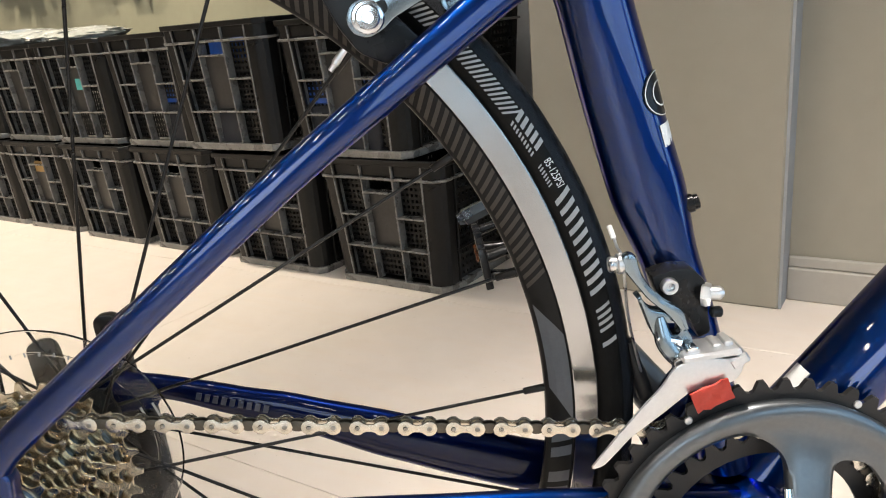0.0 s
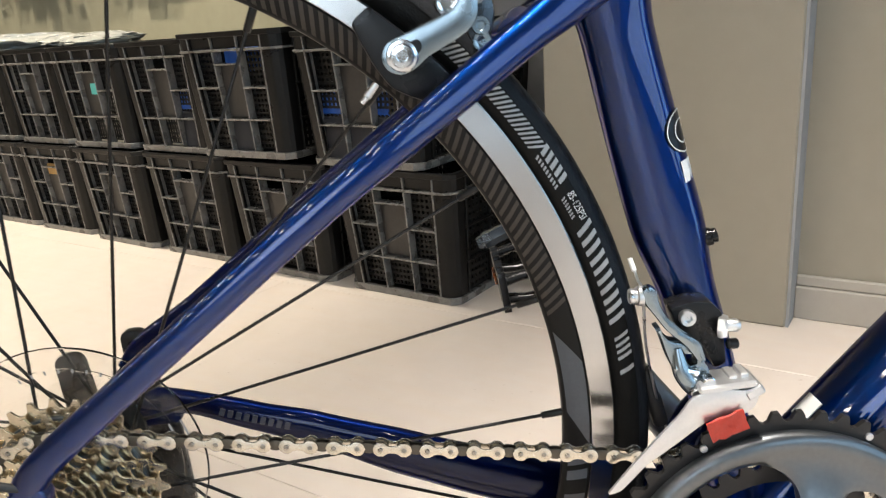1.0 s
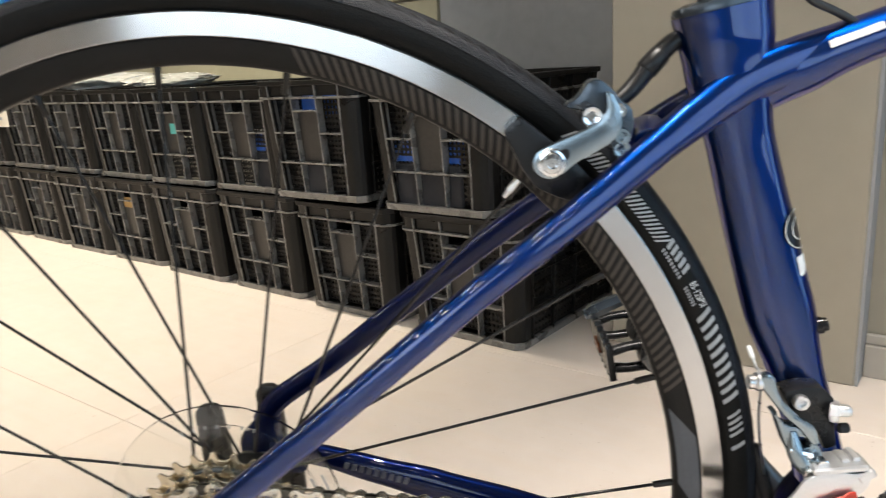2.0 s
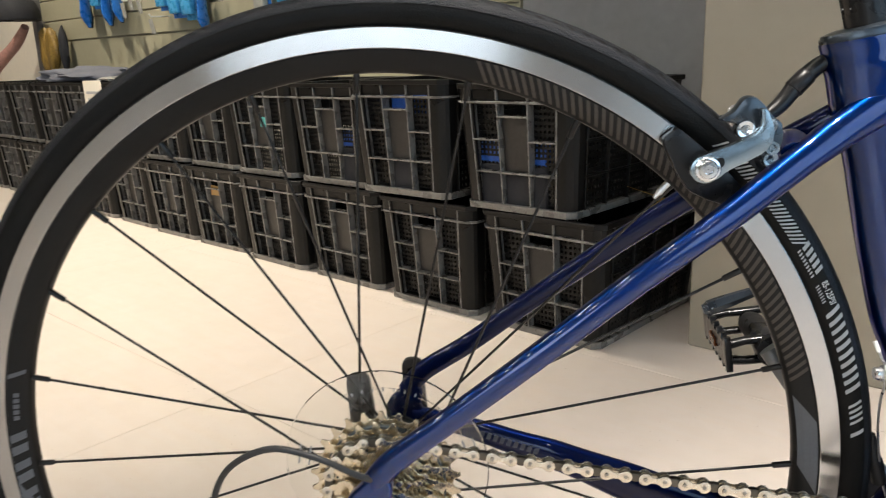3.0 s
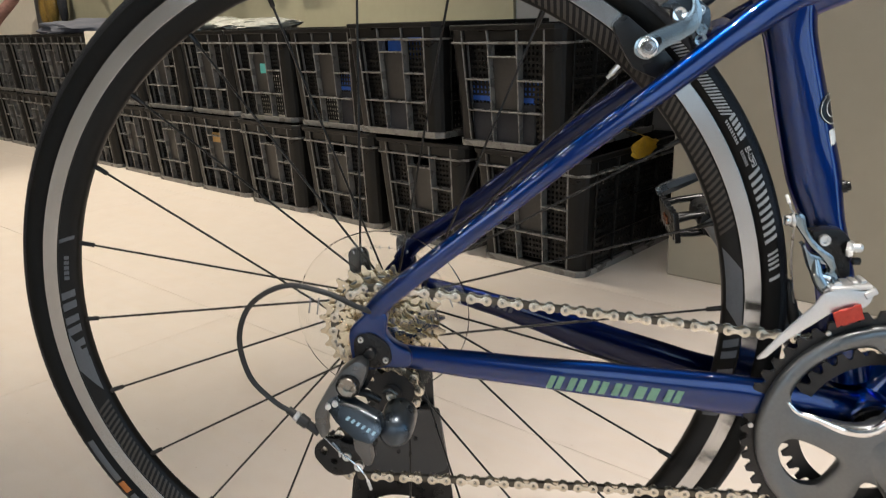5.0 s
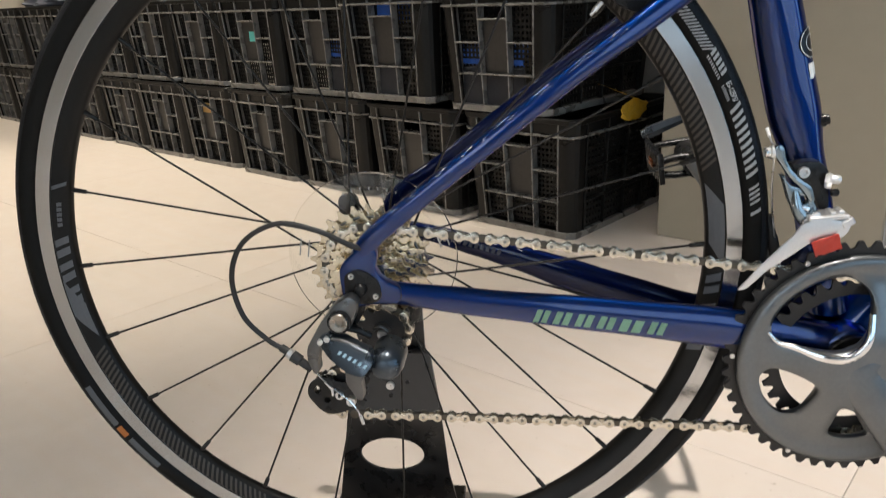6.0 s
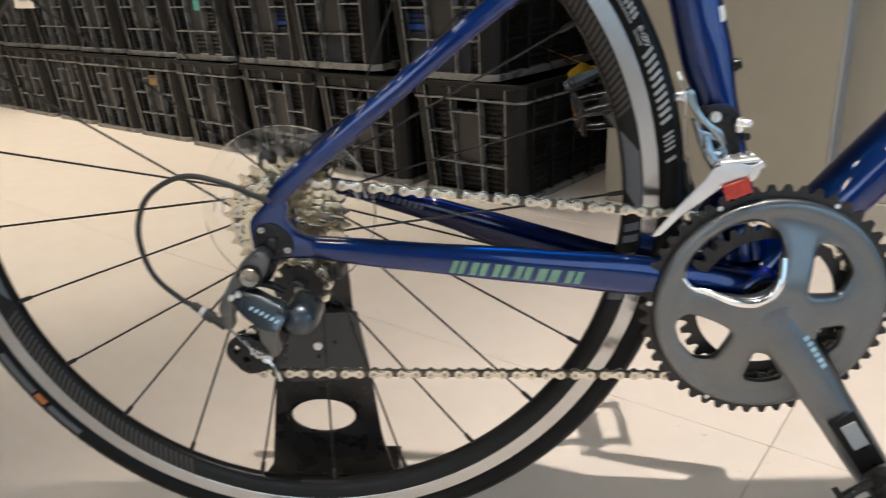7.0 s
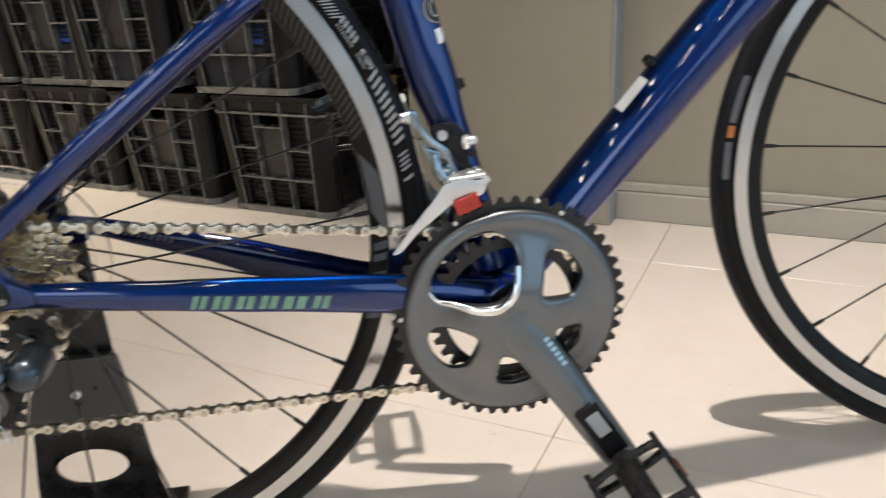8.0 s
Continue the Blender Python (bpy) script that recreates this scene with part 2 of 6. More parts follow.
def clear_plastic():
    m = bpy.data.materials.new("clear_plastic")
    m.use_nodes = True
    b = m.node_tree.nodes["Principled BSDF"]
    b.inputs["Base Color"].default_value = (0.97, 0.97, 0.95, 1)
    b.inputs["Roughness"].default_value = 0.04
    b.inputs["Transmission Weight"].default_value = 1.0
    b.inputs["IOR"].default_value = 1.40
    return m


M["clear"] = clear_plastic()


# ---- building helpers ----
def link_mesh(name, bm, material, smooth=40):
    me = bpy.data.meshes.new(name)
    if smooth:
        bm.normal_update()
        limit = radians(smooth)
        for e in bm.edges:
            if len(e.link_faces) == 2:
                e.smooth = e.calc_face_angle(0) < limit
        for f in bm.faces:
            f.smooth = True
    bm.to_mesh(me)
    bm.free()
    for m in material.split("+"):
        me.materials.append(M[m])
    return me


def adopt(ob, parent):
    bpy.context.view_layer.update()
    ob.parent = parent
    ob.matrix_parent_inverse = parent.matrix_world.inverted()
    return ob


def thing(name, at, label, category, group="", kind=""):
    ob = new(name)
    ob.empty_display_size = 0.05
    ob.location = at
    bpy.context.view_layer.update()
    return tagged(ob, label, category, group, kind)


def part(name, bm, material, parent, label="", smooth=40):
    ob = new(name, link_mesh(name, bm, material, smooth))
    ob.parent = parent
    ob.matrix_parent_inverse = WORLD_INV[parent.name] if parent.name in WORLD_INV else remember(parent)
    if label:
        ob["label"] = label
    return ob


WORLD_INV = {}


def remember(parent):
    bpy.context.view_layer.update()
    WORLD_INV[parent.name] = parent.matrix_world.inverted()
    return WORLD_INV[parent.name]


def solid(name, bm, material, label="", category="", kind="", group="", smooth=40):
    ob = new(name, link_mesh(name, bm, material, smooth))
    return tagged(ob, label, category, group, kind)


def box(bm, size, at=(0, 0, 0), turn=(0, 0, 0), bevel=0.0, segments=1, m=None):
    r = bmesh.ops.create_cube(bm, size=1.0)
    vs = r["verts"]
    bmesh.ops.scale(bm, verts=vs, vec=size)
    if bevel:
        es = list({e for v in vs for e in v.link_edges})
        out = bmesh.ops.bevel(bm, geom=es, offset=bevel, segments=segments, affect="EDGES", profile=0.5)
        vs = list({v for v in out["verts"]} | {v for v in vs if v.is_valid})
        vs = list({v for f in out["faces"] for v in f.verts} | set(vs))
    bmesh.ops.transform(bm, matrix=(m or pose(*at, *turn)), verts=vs)
    return vs


def tube(bm, points, radius, sides=12, radii=None, flat=None, cap=True, square=1.0):
    """A swept tube. radii: a radius a point, or (across, up) pairs."""
    pts = [Vector(p) for p in points]
    rings = []
    last = None
    for i, p in enumerate(pts):
        d = (pts[min(i + 1, len(pts) - 1)] - pts[max(i - 1, 0)]).normalized()
        ref = Vector((0, 1, 0)) if abs(d.y) < 0.9 else Vector((0, 0, 1))
        side = ref if flat else (last - d * last.dot(d) if last else ref - d * ref.dot(d))
        side = (side - d * side.dot(d)).normalized()
        last = side
        up = d.cross(side)
        r = radii[i] if radii else radius
        a, b = r if isinstance(r, tuple) else (r, r)
        ring = []
        for k in range(sides):
            c, s = math.cos(2 * math.pi * k / sides), math.sin(2 * math.pi * k / sides)
            c, s = math.copysign(abs(c) ** square, c), math.copysign(abs(s) ** square, s)
            ring.append(bm.verts.new(p + side * (a * c) + up * (b * s)))
        rings.append(ring)
    for q, s in zip(rings, rings[1:]):
        for k in range(sides):
            bm.faces.new((q[k], q[(k + 1) % sides], s[(k + 1) % sides], s[k]))
    if cap:
        bm.faces.new(rings[0][::-1])
        bm.faces.new(rings[-1])
    bmesh.ops.recalc_face_normals(bm, faces=bm.faces)
    return rings


def smooth_path(points, n=8):
    """Points on a smooth curve through the given ones."""
    p = [Vector(q) for q in points]
    out = []
    for i in range(len(p) - 1):
        a, b, c, d = p[max(i - 1, 0)], p[i], p[i + 1], p[min(i + 2, len(p) - 1)]
        for k in range(n):
            t = k / n
            out.append(0.5 * ((2 * b) + (c - a) * t + (2 * a - 5 * b + 4 * c - d) * t * t + (3 * b - a - 3 * c + d) * t ** 3))
    return out + [p[-1]]


def blend_radii(values, n=8):
    out = []
    for a, b in zip(values, values[1:]):
        for k in range(n):
            t = k / n
            t = t * t * (3 - 2 * t)
            if isinstance(a, tuple):
                out.append((a[0] + (b[0] - a[0]) * t, a[1] + (b[1] - a[1]) * t))
            else:
                out.append(a + (b - a) * t)
    return out + [values[-1]]


def lathe(bm, profile, steps=64, centre=(0, 0, 0), closed=False, a0=0.0, a1=2 * math.pi):
    """Turns (radius, y) pairs round the y axis through centre."""
    whole = abs(a1 - a0 - 2 * math.pi) < 1e-6
    n = steps if whole else steps + 1
    rings = []
    for k in range(n):
        a = a0 + (a1 - a0) * k / steps
        rings.append([bm.verts.new((centre[0] + r * math.cos(a), centre[1] + y, centre[2] + r * math.sin(a))) for r, y in profile])
    m = len(profile)
    for k in range(n if whole else n - 1):
        q, s = rings[k], rings[(k + 1) % n]
        for j in range(m if closed else m - 1):
            bm.faces.new((q[j], q[(j + 1) % m], s[(j + 1) % m], s[j]))
    bmesh.ops.recalc_face_normals(bm, faces=bm.faces)


def disc(bm, at, radius, depth, axis="y", sides=24, bevel=0.0, m=None):
    """A capped cylinder centred at a place, with a chamfered rim."""
    h, c = depth / 2, bevel
    prof = [(0.0001, -h), (radius - c, -h), (radius, -h + c), (radius, h - c), (radius - c, h), (0.0001, h)] if c else [(0.0001, -h), (radius, -h), (radius, h), (0.0001, h)]
    vs0 = set(bm.verts)
    lathe(bm, prof, sides)
    vs = [v for v in bm.verts if v not in vs0]
    turn = {"y": Matrix(), "x": pose(0, 0, 0, 0, 0, 90), "z": pose(0, 0, 0, 90, 0, 0)}[axis]
    bmesh.ops.transform(bm, matrix=(m or Matrix.Translation(at) @ turn), verts=vs)


def plate(bm, outline, y0, y1, holes=(), bevel=0.0):
    """An x-z outline (and holes) extruded from y0 to y1."""
    vs0 = set(bm.verts)
    loops = [outline, *holes]
    edges = []
    for lp in loops:
        vv = [bm.verts.new((x, y0, z)) for x, z in lp]
        edges += [bm.edges.new((vv[i], vv[(i + 1) % len(vv)])) for i in range(len(vv))]
    r = bmesh.ops.triangle_fill(bm, edges=edges, use_beauty=True)
    faces = [f for f in r["geom"] if isinstance(f, bmesh.types.BMFace)]
    ex = bmesh.ops.extrude_face_region(bm, geom=faces)
    top = [v for v in ex["geom"] if isinstance(v, bmesh.types.BMVert)]
    bmesh.ops.translate(bm, verts=top, vec=(0, y1 - y0, 0))
    fs = [f for f in bm.faces if any(v not in vs0 for v in f.verts)]
    bmesh.ops.recalc_face_normals(bm, faces=fs)
    if bevel:
        es = {e for f in fs for e in f.edges if len(e.link_faces) == 2 and e.calc_face_angle(0) > 1.0}
        bmesh.ops.bevel(bm, geom=list(es), offset=bevel, segments=2, affect="EDGES", profile=0.6)


def rounded(points, radius, n=5):
    """An outline with its corners rounded."""
    out = []
    k = len(points)
    for i in range(k):
        p, a, b = (Vector(points[j % k]).to_2d() for j in (i, i - 1, i + 1))
        da, db = (a - p), (b - p)
        r = min(radius, 0.45 * da.length, 0.45 * db.length)
        s, e = p + da.normalized() * r, p + db.normalized() * r
        for q in range(n + 1):
            t = q / n
            out.append(tuple((1 - t) ** 2 * s + 2 * t * (1 - t) * p + t * t * e))
    return out


def circle(cx, cz, r, n=24, a0=0.0):
    return [(cx + r * math.cos(a0 + 2 * math.pi * k / n), cz + r * math.sin(a0 + 2 * math.pi * k / n)) for k in range(n)]


def gear_outline(cx, cz, teeth, root, tip, duty=0.34, phase=0.0):
    """Teeth with round valleys: duty is the share of a step that the tooth's tip takes."""
    out = []
    step = 2 * math.pi / teeth
    mid = root + 0.62 * (tip - root)
    for k in range(teeth):
        a = phase + k * step
        for f, r in ((-duty / 2, tip), (duty / 2, tip), (0.5 - 0.27, mid), (0.5 - 0.17, root + 0.16 * (tip - root)), (0.5, root), (0.5 + 0.17, root + 0.16 * (tip - root)), (0.5 + 0.27, mid)):
            out.append((cx + r * math.cos(a + f * step), cz + r * math.sin(a + f * step)))
    return out


def sprocket_outline(cx, cz, teeth, root, tip, phase=0.0):
    """Slim teeth between round roller seats."""
    out = []
    step, h = 2 * math.pi / teeth, tip - root
    for k in range(teeth):
        for f, r in ((-0.095, 1.0), (0.095, 1.0), (0.155, 0.62), (0.215, 0.30), (0.30, 0.08), (0.5, 0.0), (0.70, 0.08), (0.785, 0.30), (0.845, 0.62)):
            a = phase + (k + f) * step
            out.append((cx + (root + h * r) * math.cos(a), cz + (root + h * r) * math.sin(a)))
    return out


def soft_loop(points, n=56, rounds=7):
    """A closed outline, evenly spaced and rounded off at its corners."""
    p = [Vector(q) for q in points]
    seg = [0.0]
    for i in range(len(p)):
        seg.append(seg[-1] + (p[(i + 1) % len(p)] - p[i]).length)
    out = []
    for k in range(n):
        s = seg[-1] * k / n
        i = max(j for j in range(len(p)) if seg[j] <= s + 1e-9)
        out.append(p[i].lerp(p[(i + 1) % len(p)], (s - seg[i]) / (seg[i + 1] - seg[i])))
    for _ in range(rounds):
        out = [(out[k - 1] + out[k] * 2 + out[(k + 1) % n]) / 4 for k in range(n)]
    return [tuple(q) for q in out]


def text_flat(body, height):
    """Letters of the built-in font as a flat bmesh, from x = 0 along x, height metres tall; also its width."""
    cu = bpy.data.curves.new("letters", "FONT")
    cu.body, cu.size, cu.resolution_u = body, 1.0, 2
    ob = new("letters", cu)
    bpy.context.view_layer.update()
    me = bpy.data.meshes.new_from_object(ob.evaluated_get(bpy.context.evaluated_depsgraph_get()))
    bpy.data.objects.remove(ob)
    bm = bmesh.new()
    bm.from_mesh(me)
    bpy.data.meshes.remove(me)
    x0, x1 = min(v.co.x for v in bm.verts), max(v.co.x for v in bm.verts)
    z0, z1 = min(v.co.y for v in bm.verts), max(v.co.y for v in bm.verts)
    for v in bm.verts:
        v.co = Vector((v.co.x - x0, v.co.y - z0, 0)) * (height / (z1 - z0))
    return bm, (x1 - x0) * height / (z1 - z0)

# ---- the shop ----
def slab(name, u0, u1, n0, n1, z0, z1, material, label="", category="", kind="structure", bevel=0.0):
    bm = bmesh.new()
    box(bm, (u1 - u0, n1 - n0, z1 - z0), bevel=bevel, m=pose(*un((u0 + u1) / 2, (n0 + n1) / 2, (z0 + z1) / 2), 0, 0, WALL_TURN))
    return solid(name, bm, material, label, category, kind, smooth=30)


CEIL = 2.7
floor = slab("floor", -6.2, 4.2, -5.2, 2.2, -0.10, -0.004, "grout", "cream stone-look floor tiles with thin joints", "floor")
# ceiling out of view, dark to give reflections contrast
slab("ceiling", -6.2, 4.2, -5.2, 2.2, CEIL, CEIL + 0.08, "ceiling", "unseen grey ceiling, kept dark for reflections", "ceiling")
slab("wall_back", -6.1, -0.262, 1.70, 1.80, 0, CEIL, "wall", "beige painted wall behind the slat boards", "wall")
slab("wall_pillar", -0.257, 0.206, 1.155, 1.80, 0, CEIL, "wall", "beige painted square pillar", "wall", bevel=0.003)
slab("wall_right", 0.2085, 4.1, 1.225, 1.325, 0, CEIL, "wall", "beige painted shop wall with skirting", "wall")
slab("wall_end_left", -6.2, -6.1, -5.1, 1.80, 0, CEIL, "wall", "plain beige end wall", "wall")
# two assumed walls out of view; the end one is dark for reflections
slab("wall_end_right", 4.1, 4.2, -5.1, 1.325, 0, CEIL, "backwall", "unseen end wall, kept dark for reflections", "wall")
slab("wall_front", -6.2, 4.2, -5.2, -5.1, 0, CEIL, "wall", "unseen beige wall closing the room behind the camera", "wall")
# the pillar's narrow side, blue-grey daylight put into its paint, and the stepped skirting of the recessed wall
slab("pillar_side", 0.2065, 0.2115, 1.1585, 1.2245, 0, CEIL, "wall_daylit", "return of the pillar, coloured blue-grey for daylight", "wall")
for z0, z1, proud in ((0.0, 0.062, 0.016), (0.0625, 0.082, 0.010)):
    slab("baseboard", 0.2125, 4.09, 1.2245 - proud, 1.2245, z0, z1, "skirting", "low beige stepped skirting board", "skirting", bevel=0.002)


# unseen panels; the last two stand where crank and brake track mirror them
slab("window_1", 0.9, 3.5, -5.098, -5.09, 0.5, 2.4, "daylight", "unseen glowing panel assumed as a shop front window", "window")
slab("window_3", 2.3, 3.7, 1.2165, 1.2225, 0.085, 2.1, "glow_blue", "unseen blue glowing panel added for reflections on the crank", "window")
slab("window_2", 4.090, 4.098, -3.3, 0.9, 0.4, 2.5, "glow_side", "unseen glowing panel assumed as a side window", "window")


def ceiling_lamps():
    for k in range(34):
        x, y = (-7.20 + 0.37 * k, -0.04) if k < 21 else (-4.60 + 0.42 * (k - 21), -2.35)
        t = thing("ceiling_lamp", (x, y, CEIL), "long narrow white ceiling light bar", "ceiling lamp", "ceiling light bars")
        bm = bmesh.new()
        box(bm, (0.055, 0.92, 0.025), (x, y, CEIL - 0.0125), bevel=0.003)
        part("housing", bm, "white", t)
        for dy in (-0.30, 0.0, 0.30):
            bm = bmesh.new()
            box(bm, (0.030, 0.19, 0.004), (x, y + dy, CEIL - 0.0275), bevel=0.001)
            part("diffuser", bm, "lamp", t)


ceiling_lamps()


def slatwall():
    u0, u1, z0, pitch = -4.62, -1.06, 0.785, 0.118
    holder = thing("slat_wall", un((u0 + u1) / 2, 1.66), "cream slat wall boards with dark grooves for hooks", "slat wall", kind="structure")
    bm = bmesh.new()
    box(bm, (u1 - u0, 0.012, 1.80), m=pose(*un((u0 + u1) / 2, 1.692, z0 + 0.90), 0, 0, WALL_TURN))
    part("backing", bm, "groove", holder, smooth=0)
    bm = bmesh.new()
    box(bm, (u1 - u0, 0.012, z0), m=pose(*un((u0 + u1) / 2, 1.682, z0 / 2 - 0.002), 0, 0, WALL_TURN))
    part("lower_board", bm, "slat", holder, smooth=0)
    bm = bmesh.new()
    box(bm, (u1 - u0, 0.016, pitch - 0.006), m=pose(0, 0, 0, 0, 0, WALL_TURN), bevel=0.003)
    me = link_mesh("slat", bm, "slat", 30)
    inv = remember(holder)
    for k in range(15):
        ob = new("slat", me)
        ob.parent, ob.matrix_parent_inverse = holder, inv
        ob.location = un((u0 + u1) / 2, 1.678, z0 + pitch * (k + 0.5))


slatwall()
slab("glossy_panel", -1.05, -0.262, 1.665, 1.6975, 0.0, 2.4, "panel", "glossy dark grey wall panel beside the pillar", "wall panel", bevel=0.002)
slab("panel_edge", -1.058, -1.052, 1.655, 1.6975, 0.0, 2.4, "slat", "thin pale edge strip of the panel", "trim")


whole_part = part


# ---- stacked crates ----
CW, CD, CH = 0.335, 0.50, 0.283


def lattice(bm, x0, x1, z0, z1, y, pitch=0.0122, hole=0.52, depth=0.003, m=None):
    """A perforated sheet: square holes with their walls."""
    nx, nz = max(2, round((x1 - x0) / pitch)), max(2, round((z1 - z0) / pitch))
    px, pz = (x1 - x0) / nx, (z1 - z0) / nz
    xs, zs = [x0], [z0]
    for k in range(nx):
        c = x0 + (k + 0.5) * px
        xs += [c - hole * px / 2, c + hole * px / 2]
    for k in range(nz):
        c = z0 + (k + 0.5) * pz
        zs += [c - hole * pz / 2, c + hole * pz / 2]
    xs.append(x1)
    zs.append(z1)
    m = m or Matrix()
    front = [[bm.verts.new(m @ Vector((x, y, z))) for z in zs] for x in xs]
    back = [[bm.verts.new(m @ Vector((x, y + depth, z))) for z in zs] for x in xs]
    for i in range(len(xs) - 1):
        for j in range(len(zs) - 1):
            a, b, c, d = (i, j), (i + 1, j), (i + 1, j + 1), (i, j + 1)
            f = [front[p][q] for p, q in (a, b, c, d)]
            g = [back[p][q] for p, q in (a, b, c, d)]
            if i % 2 and j % 2:
                for k in range(4):
                    bm.faces.new((f[k], f[(k + 1) % 4], g[(k + 1) % 4], g[k]))
            else:
                bm.faces.new(f)
                bm.faces.new(g[::-1])


def crate_model():
    c = thing("storage_crate", (0, 0, 0), "black plastic stacking crate with ribs and square holes", "crate", "stacked crates along the wall")
    w, d, h = CW / 2, CD, CH

    def part(name, bm, material, parent, label="", smooth=40):
        """The crate's walls draw in towards the base."""
        for v in bm.verts:
            k = 1 - v.co.z / h
            v.co.x *= 1 - 0.105 * k
            v.co.y += (d / 2 - v.co.y) * 0.085 * k
        return whole_part(name, bm, material, parent, label, smooth)

    def bar(bm, x0, x1, y0, y1, z0, z1, bevel=0.0012):
        box(bm, (x1 - x0, y1 - y0, z1 - z0), ((x0 + x1) / 2, (y0 + y1) / 2, (z0 + z1) / 2), bevel=bevel)

    # corner posts: chamfered uprights with a groove
    for sx in (-1, 1):
        for y0, sy in ((0.0, 1), (d, -1)):
            bm = bmesh.new()
            out = [(0.112, 0.004), (0.138, 0.004), (0.146, 0.007), (0.152, 0.013), (0.157, 0.016), (0.1625, 0.026), (0.1625, 0.050), (0.156, 0.052), (0.150, 0.030), (0.138, 0.014), (0.112, 0.012)]
            ring = [[bm.verts.new((sx * x, y0 + sy * y, z)) for x, y in out] for z in (0.012, h - 0.008)]
            n = len(out)
            for k in range(n):
                bm.faces.new((ring[0][k], ring[0][(k + 1) % n], ring[1][(k + 1) % n], ring[1][k]))
            bm.faces.new(ring[0])
            bm.faces.new(ring[1])
            bmesh.ops.recalc_face_normals(bm, faces=bm.faces)
            part("corner_post", bm, "crate", c, smooth=25)
    xs, zs = (-0.118, -0.041, 0.043, 0.118), (0.018, 0.088, 0.160, 0.212, 0.240)
    # rims
    for name, z0, z1, out in (("top_rim", h - 0.012, h, 0.002), ("bottom_rim", 0.0, 0.016, 0.0), ("lip", 0.240, 0.2455, 0.0)):
        bm = bmesh.new()
        t = 0.014
        ring = [(-w + .02, 0), (w - .02, 0), (w, .02), (w, d - .02), (w - .02, d), (-w + .02, d), (-w, d - .02), (-w, .02)]
        inner = [(-w + .026, t), (w - .026, t), (w - t, .026), (w - t, d - .026), (w - .026, d - t), (-w + .026, d - t), (-w + t, d - .026), (-w + t, .026)]
        vo = [[bm.verts.new((x, y, z)) for x, y in lp] for z in (z0, z1) for lp in (ring, inner)]
        n = len(ring)
        for k in range(n):
            j = (k + 1) % n
            bm.faces.new((vo[0][k], vo[0][j], vo[2][j], vo[2][k]))
            bm.faces.new((vo[1][j], vo[1][k], vo[3][k], vo[3][j]))
            bm.faces.new((vo[2][k], vo[2][j], vo[3][j], vo[3][k]))
            bm.faces.new((vo[0][j], vo[0][k], vo[1][k], vo[1][j]))
        bmesh.ops.recalc_face_normals(bm, faces=bm.faces)
        bmesh.ops.bevel(bm, geom=[e for e in bm.edges if e.calc_face_angle(0) > 1], offset=0.0015, segments=1, affect="EDGES")
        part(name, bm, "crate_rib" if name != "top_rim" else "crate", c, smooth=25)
    # front: ribs
    for x in xs:
        bm = bmesh.new()
        bar(bm, x - 0.0022, x + 0.0022, 0.002, 0.028, 0.014, h - 0.01)
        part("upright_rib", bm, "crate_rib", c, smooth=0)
    for x0, x1, z in ((xs[0], xs[3], zs[1]), (xs[0], xs[1], zs[2]), (xs[2], xs[3], zs[2]), (xs[1], xs[2], zs[3])):
        bm = bmesh.new()
        bar(bm, x0, x1, 0.000, 0.028, z - 0.002, z + 0.002)
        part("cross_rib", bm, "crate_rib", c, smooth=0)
    for x0, x1, z0, z1 in ((xs[0], xs[1], zs[0], zs[1]), (xs[1], xs[2], zs[0], zs[1]), (xs[2], xs[3], zs[0], zs[1]), (xs[0], xs[1], zs[1], zs[2]),
                           (xs[0], xs[1], zs[2], zs[4]), (xs[2], xs[3], zs[1], zs[2]), (xs[2], xs[3], zs[2], zs[4])):
        bm = bmesh.new()
        lattice(bm, x0 + 0.002, x1 - 0.002, z0 + 0.002, z1 - 0.002, 0.024)
        part("perforated_panel", bm, "crate", c, smooth=0)
    bm = bmesh.new()
    bar(bm, xs[1] + .0025, xs[2] - .0025, 0.017, 0.020, zs[1] + .0025, zs[3] - .0025)
    part("smooth_panel", bm, "crate_panel", c, smooth=0)
    bm = bmesh.new()
    bar(bm, xs[0], xs[3], 0.008, 0.011, 0.247, h - 0.012)
    part("upper_band", bm, "crate", c, smooth=0)
    # sides, back and base
    for sx in (-1, 1):
        m = Matrix(((0, -sx, 0, sx * (w - 0.004)), (1, 0, 0, 0), (0, 0, 1, 0), (0, 0, 0, 1)))
        bm = bmesh.new()
        lattice(bm, 0.055, 0.445, 0.020, 0.240, 0.006, pitch=0.0152, hole=0.45, m=m)
        part("side_panel", bm, "crate", c, smooth=0)
        for y in (0.055, 0.15, 0.25, 0.35, 0.445):
            bm = bmesh.new()
            bar(bm, sx * (w - 0.009) - 0.0075, sx * (w - 0.009) + 0.0075, y - 0.002, y + 0.002, 0.014, h - 0.012)
            part("side_rib", bm, "crate", c, smooth=0)
        for z in (0.088, 0.165):
            bm = bmesh.new()
            bar(bm, sx * (w - 0.009) - 0.0075, sx * (w - 0.009) + 0.0075, 0.05, 0.45, z - 0.002, z + 0.002)
            part("side_rib", bm, "crate", c, smooth=0)
        bm = bmesh.new()
        bar(bm, sx * (w - 0.014) - 0.0015, sx * (w - 0.014) + 0.0015, 0.05, 0.45, 0.247, h - 0.012)
        part("side_band", bm, "crate", c, smooth=0)
    bm = bmesh.new()
    bar(bm, -0.118, 0.118, d - 0.014, d - 0.010, 0.014, h - 0.012)
    part("back_panel", bm, "crate", c, smooth=0)
    bm = bmesh.new()
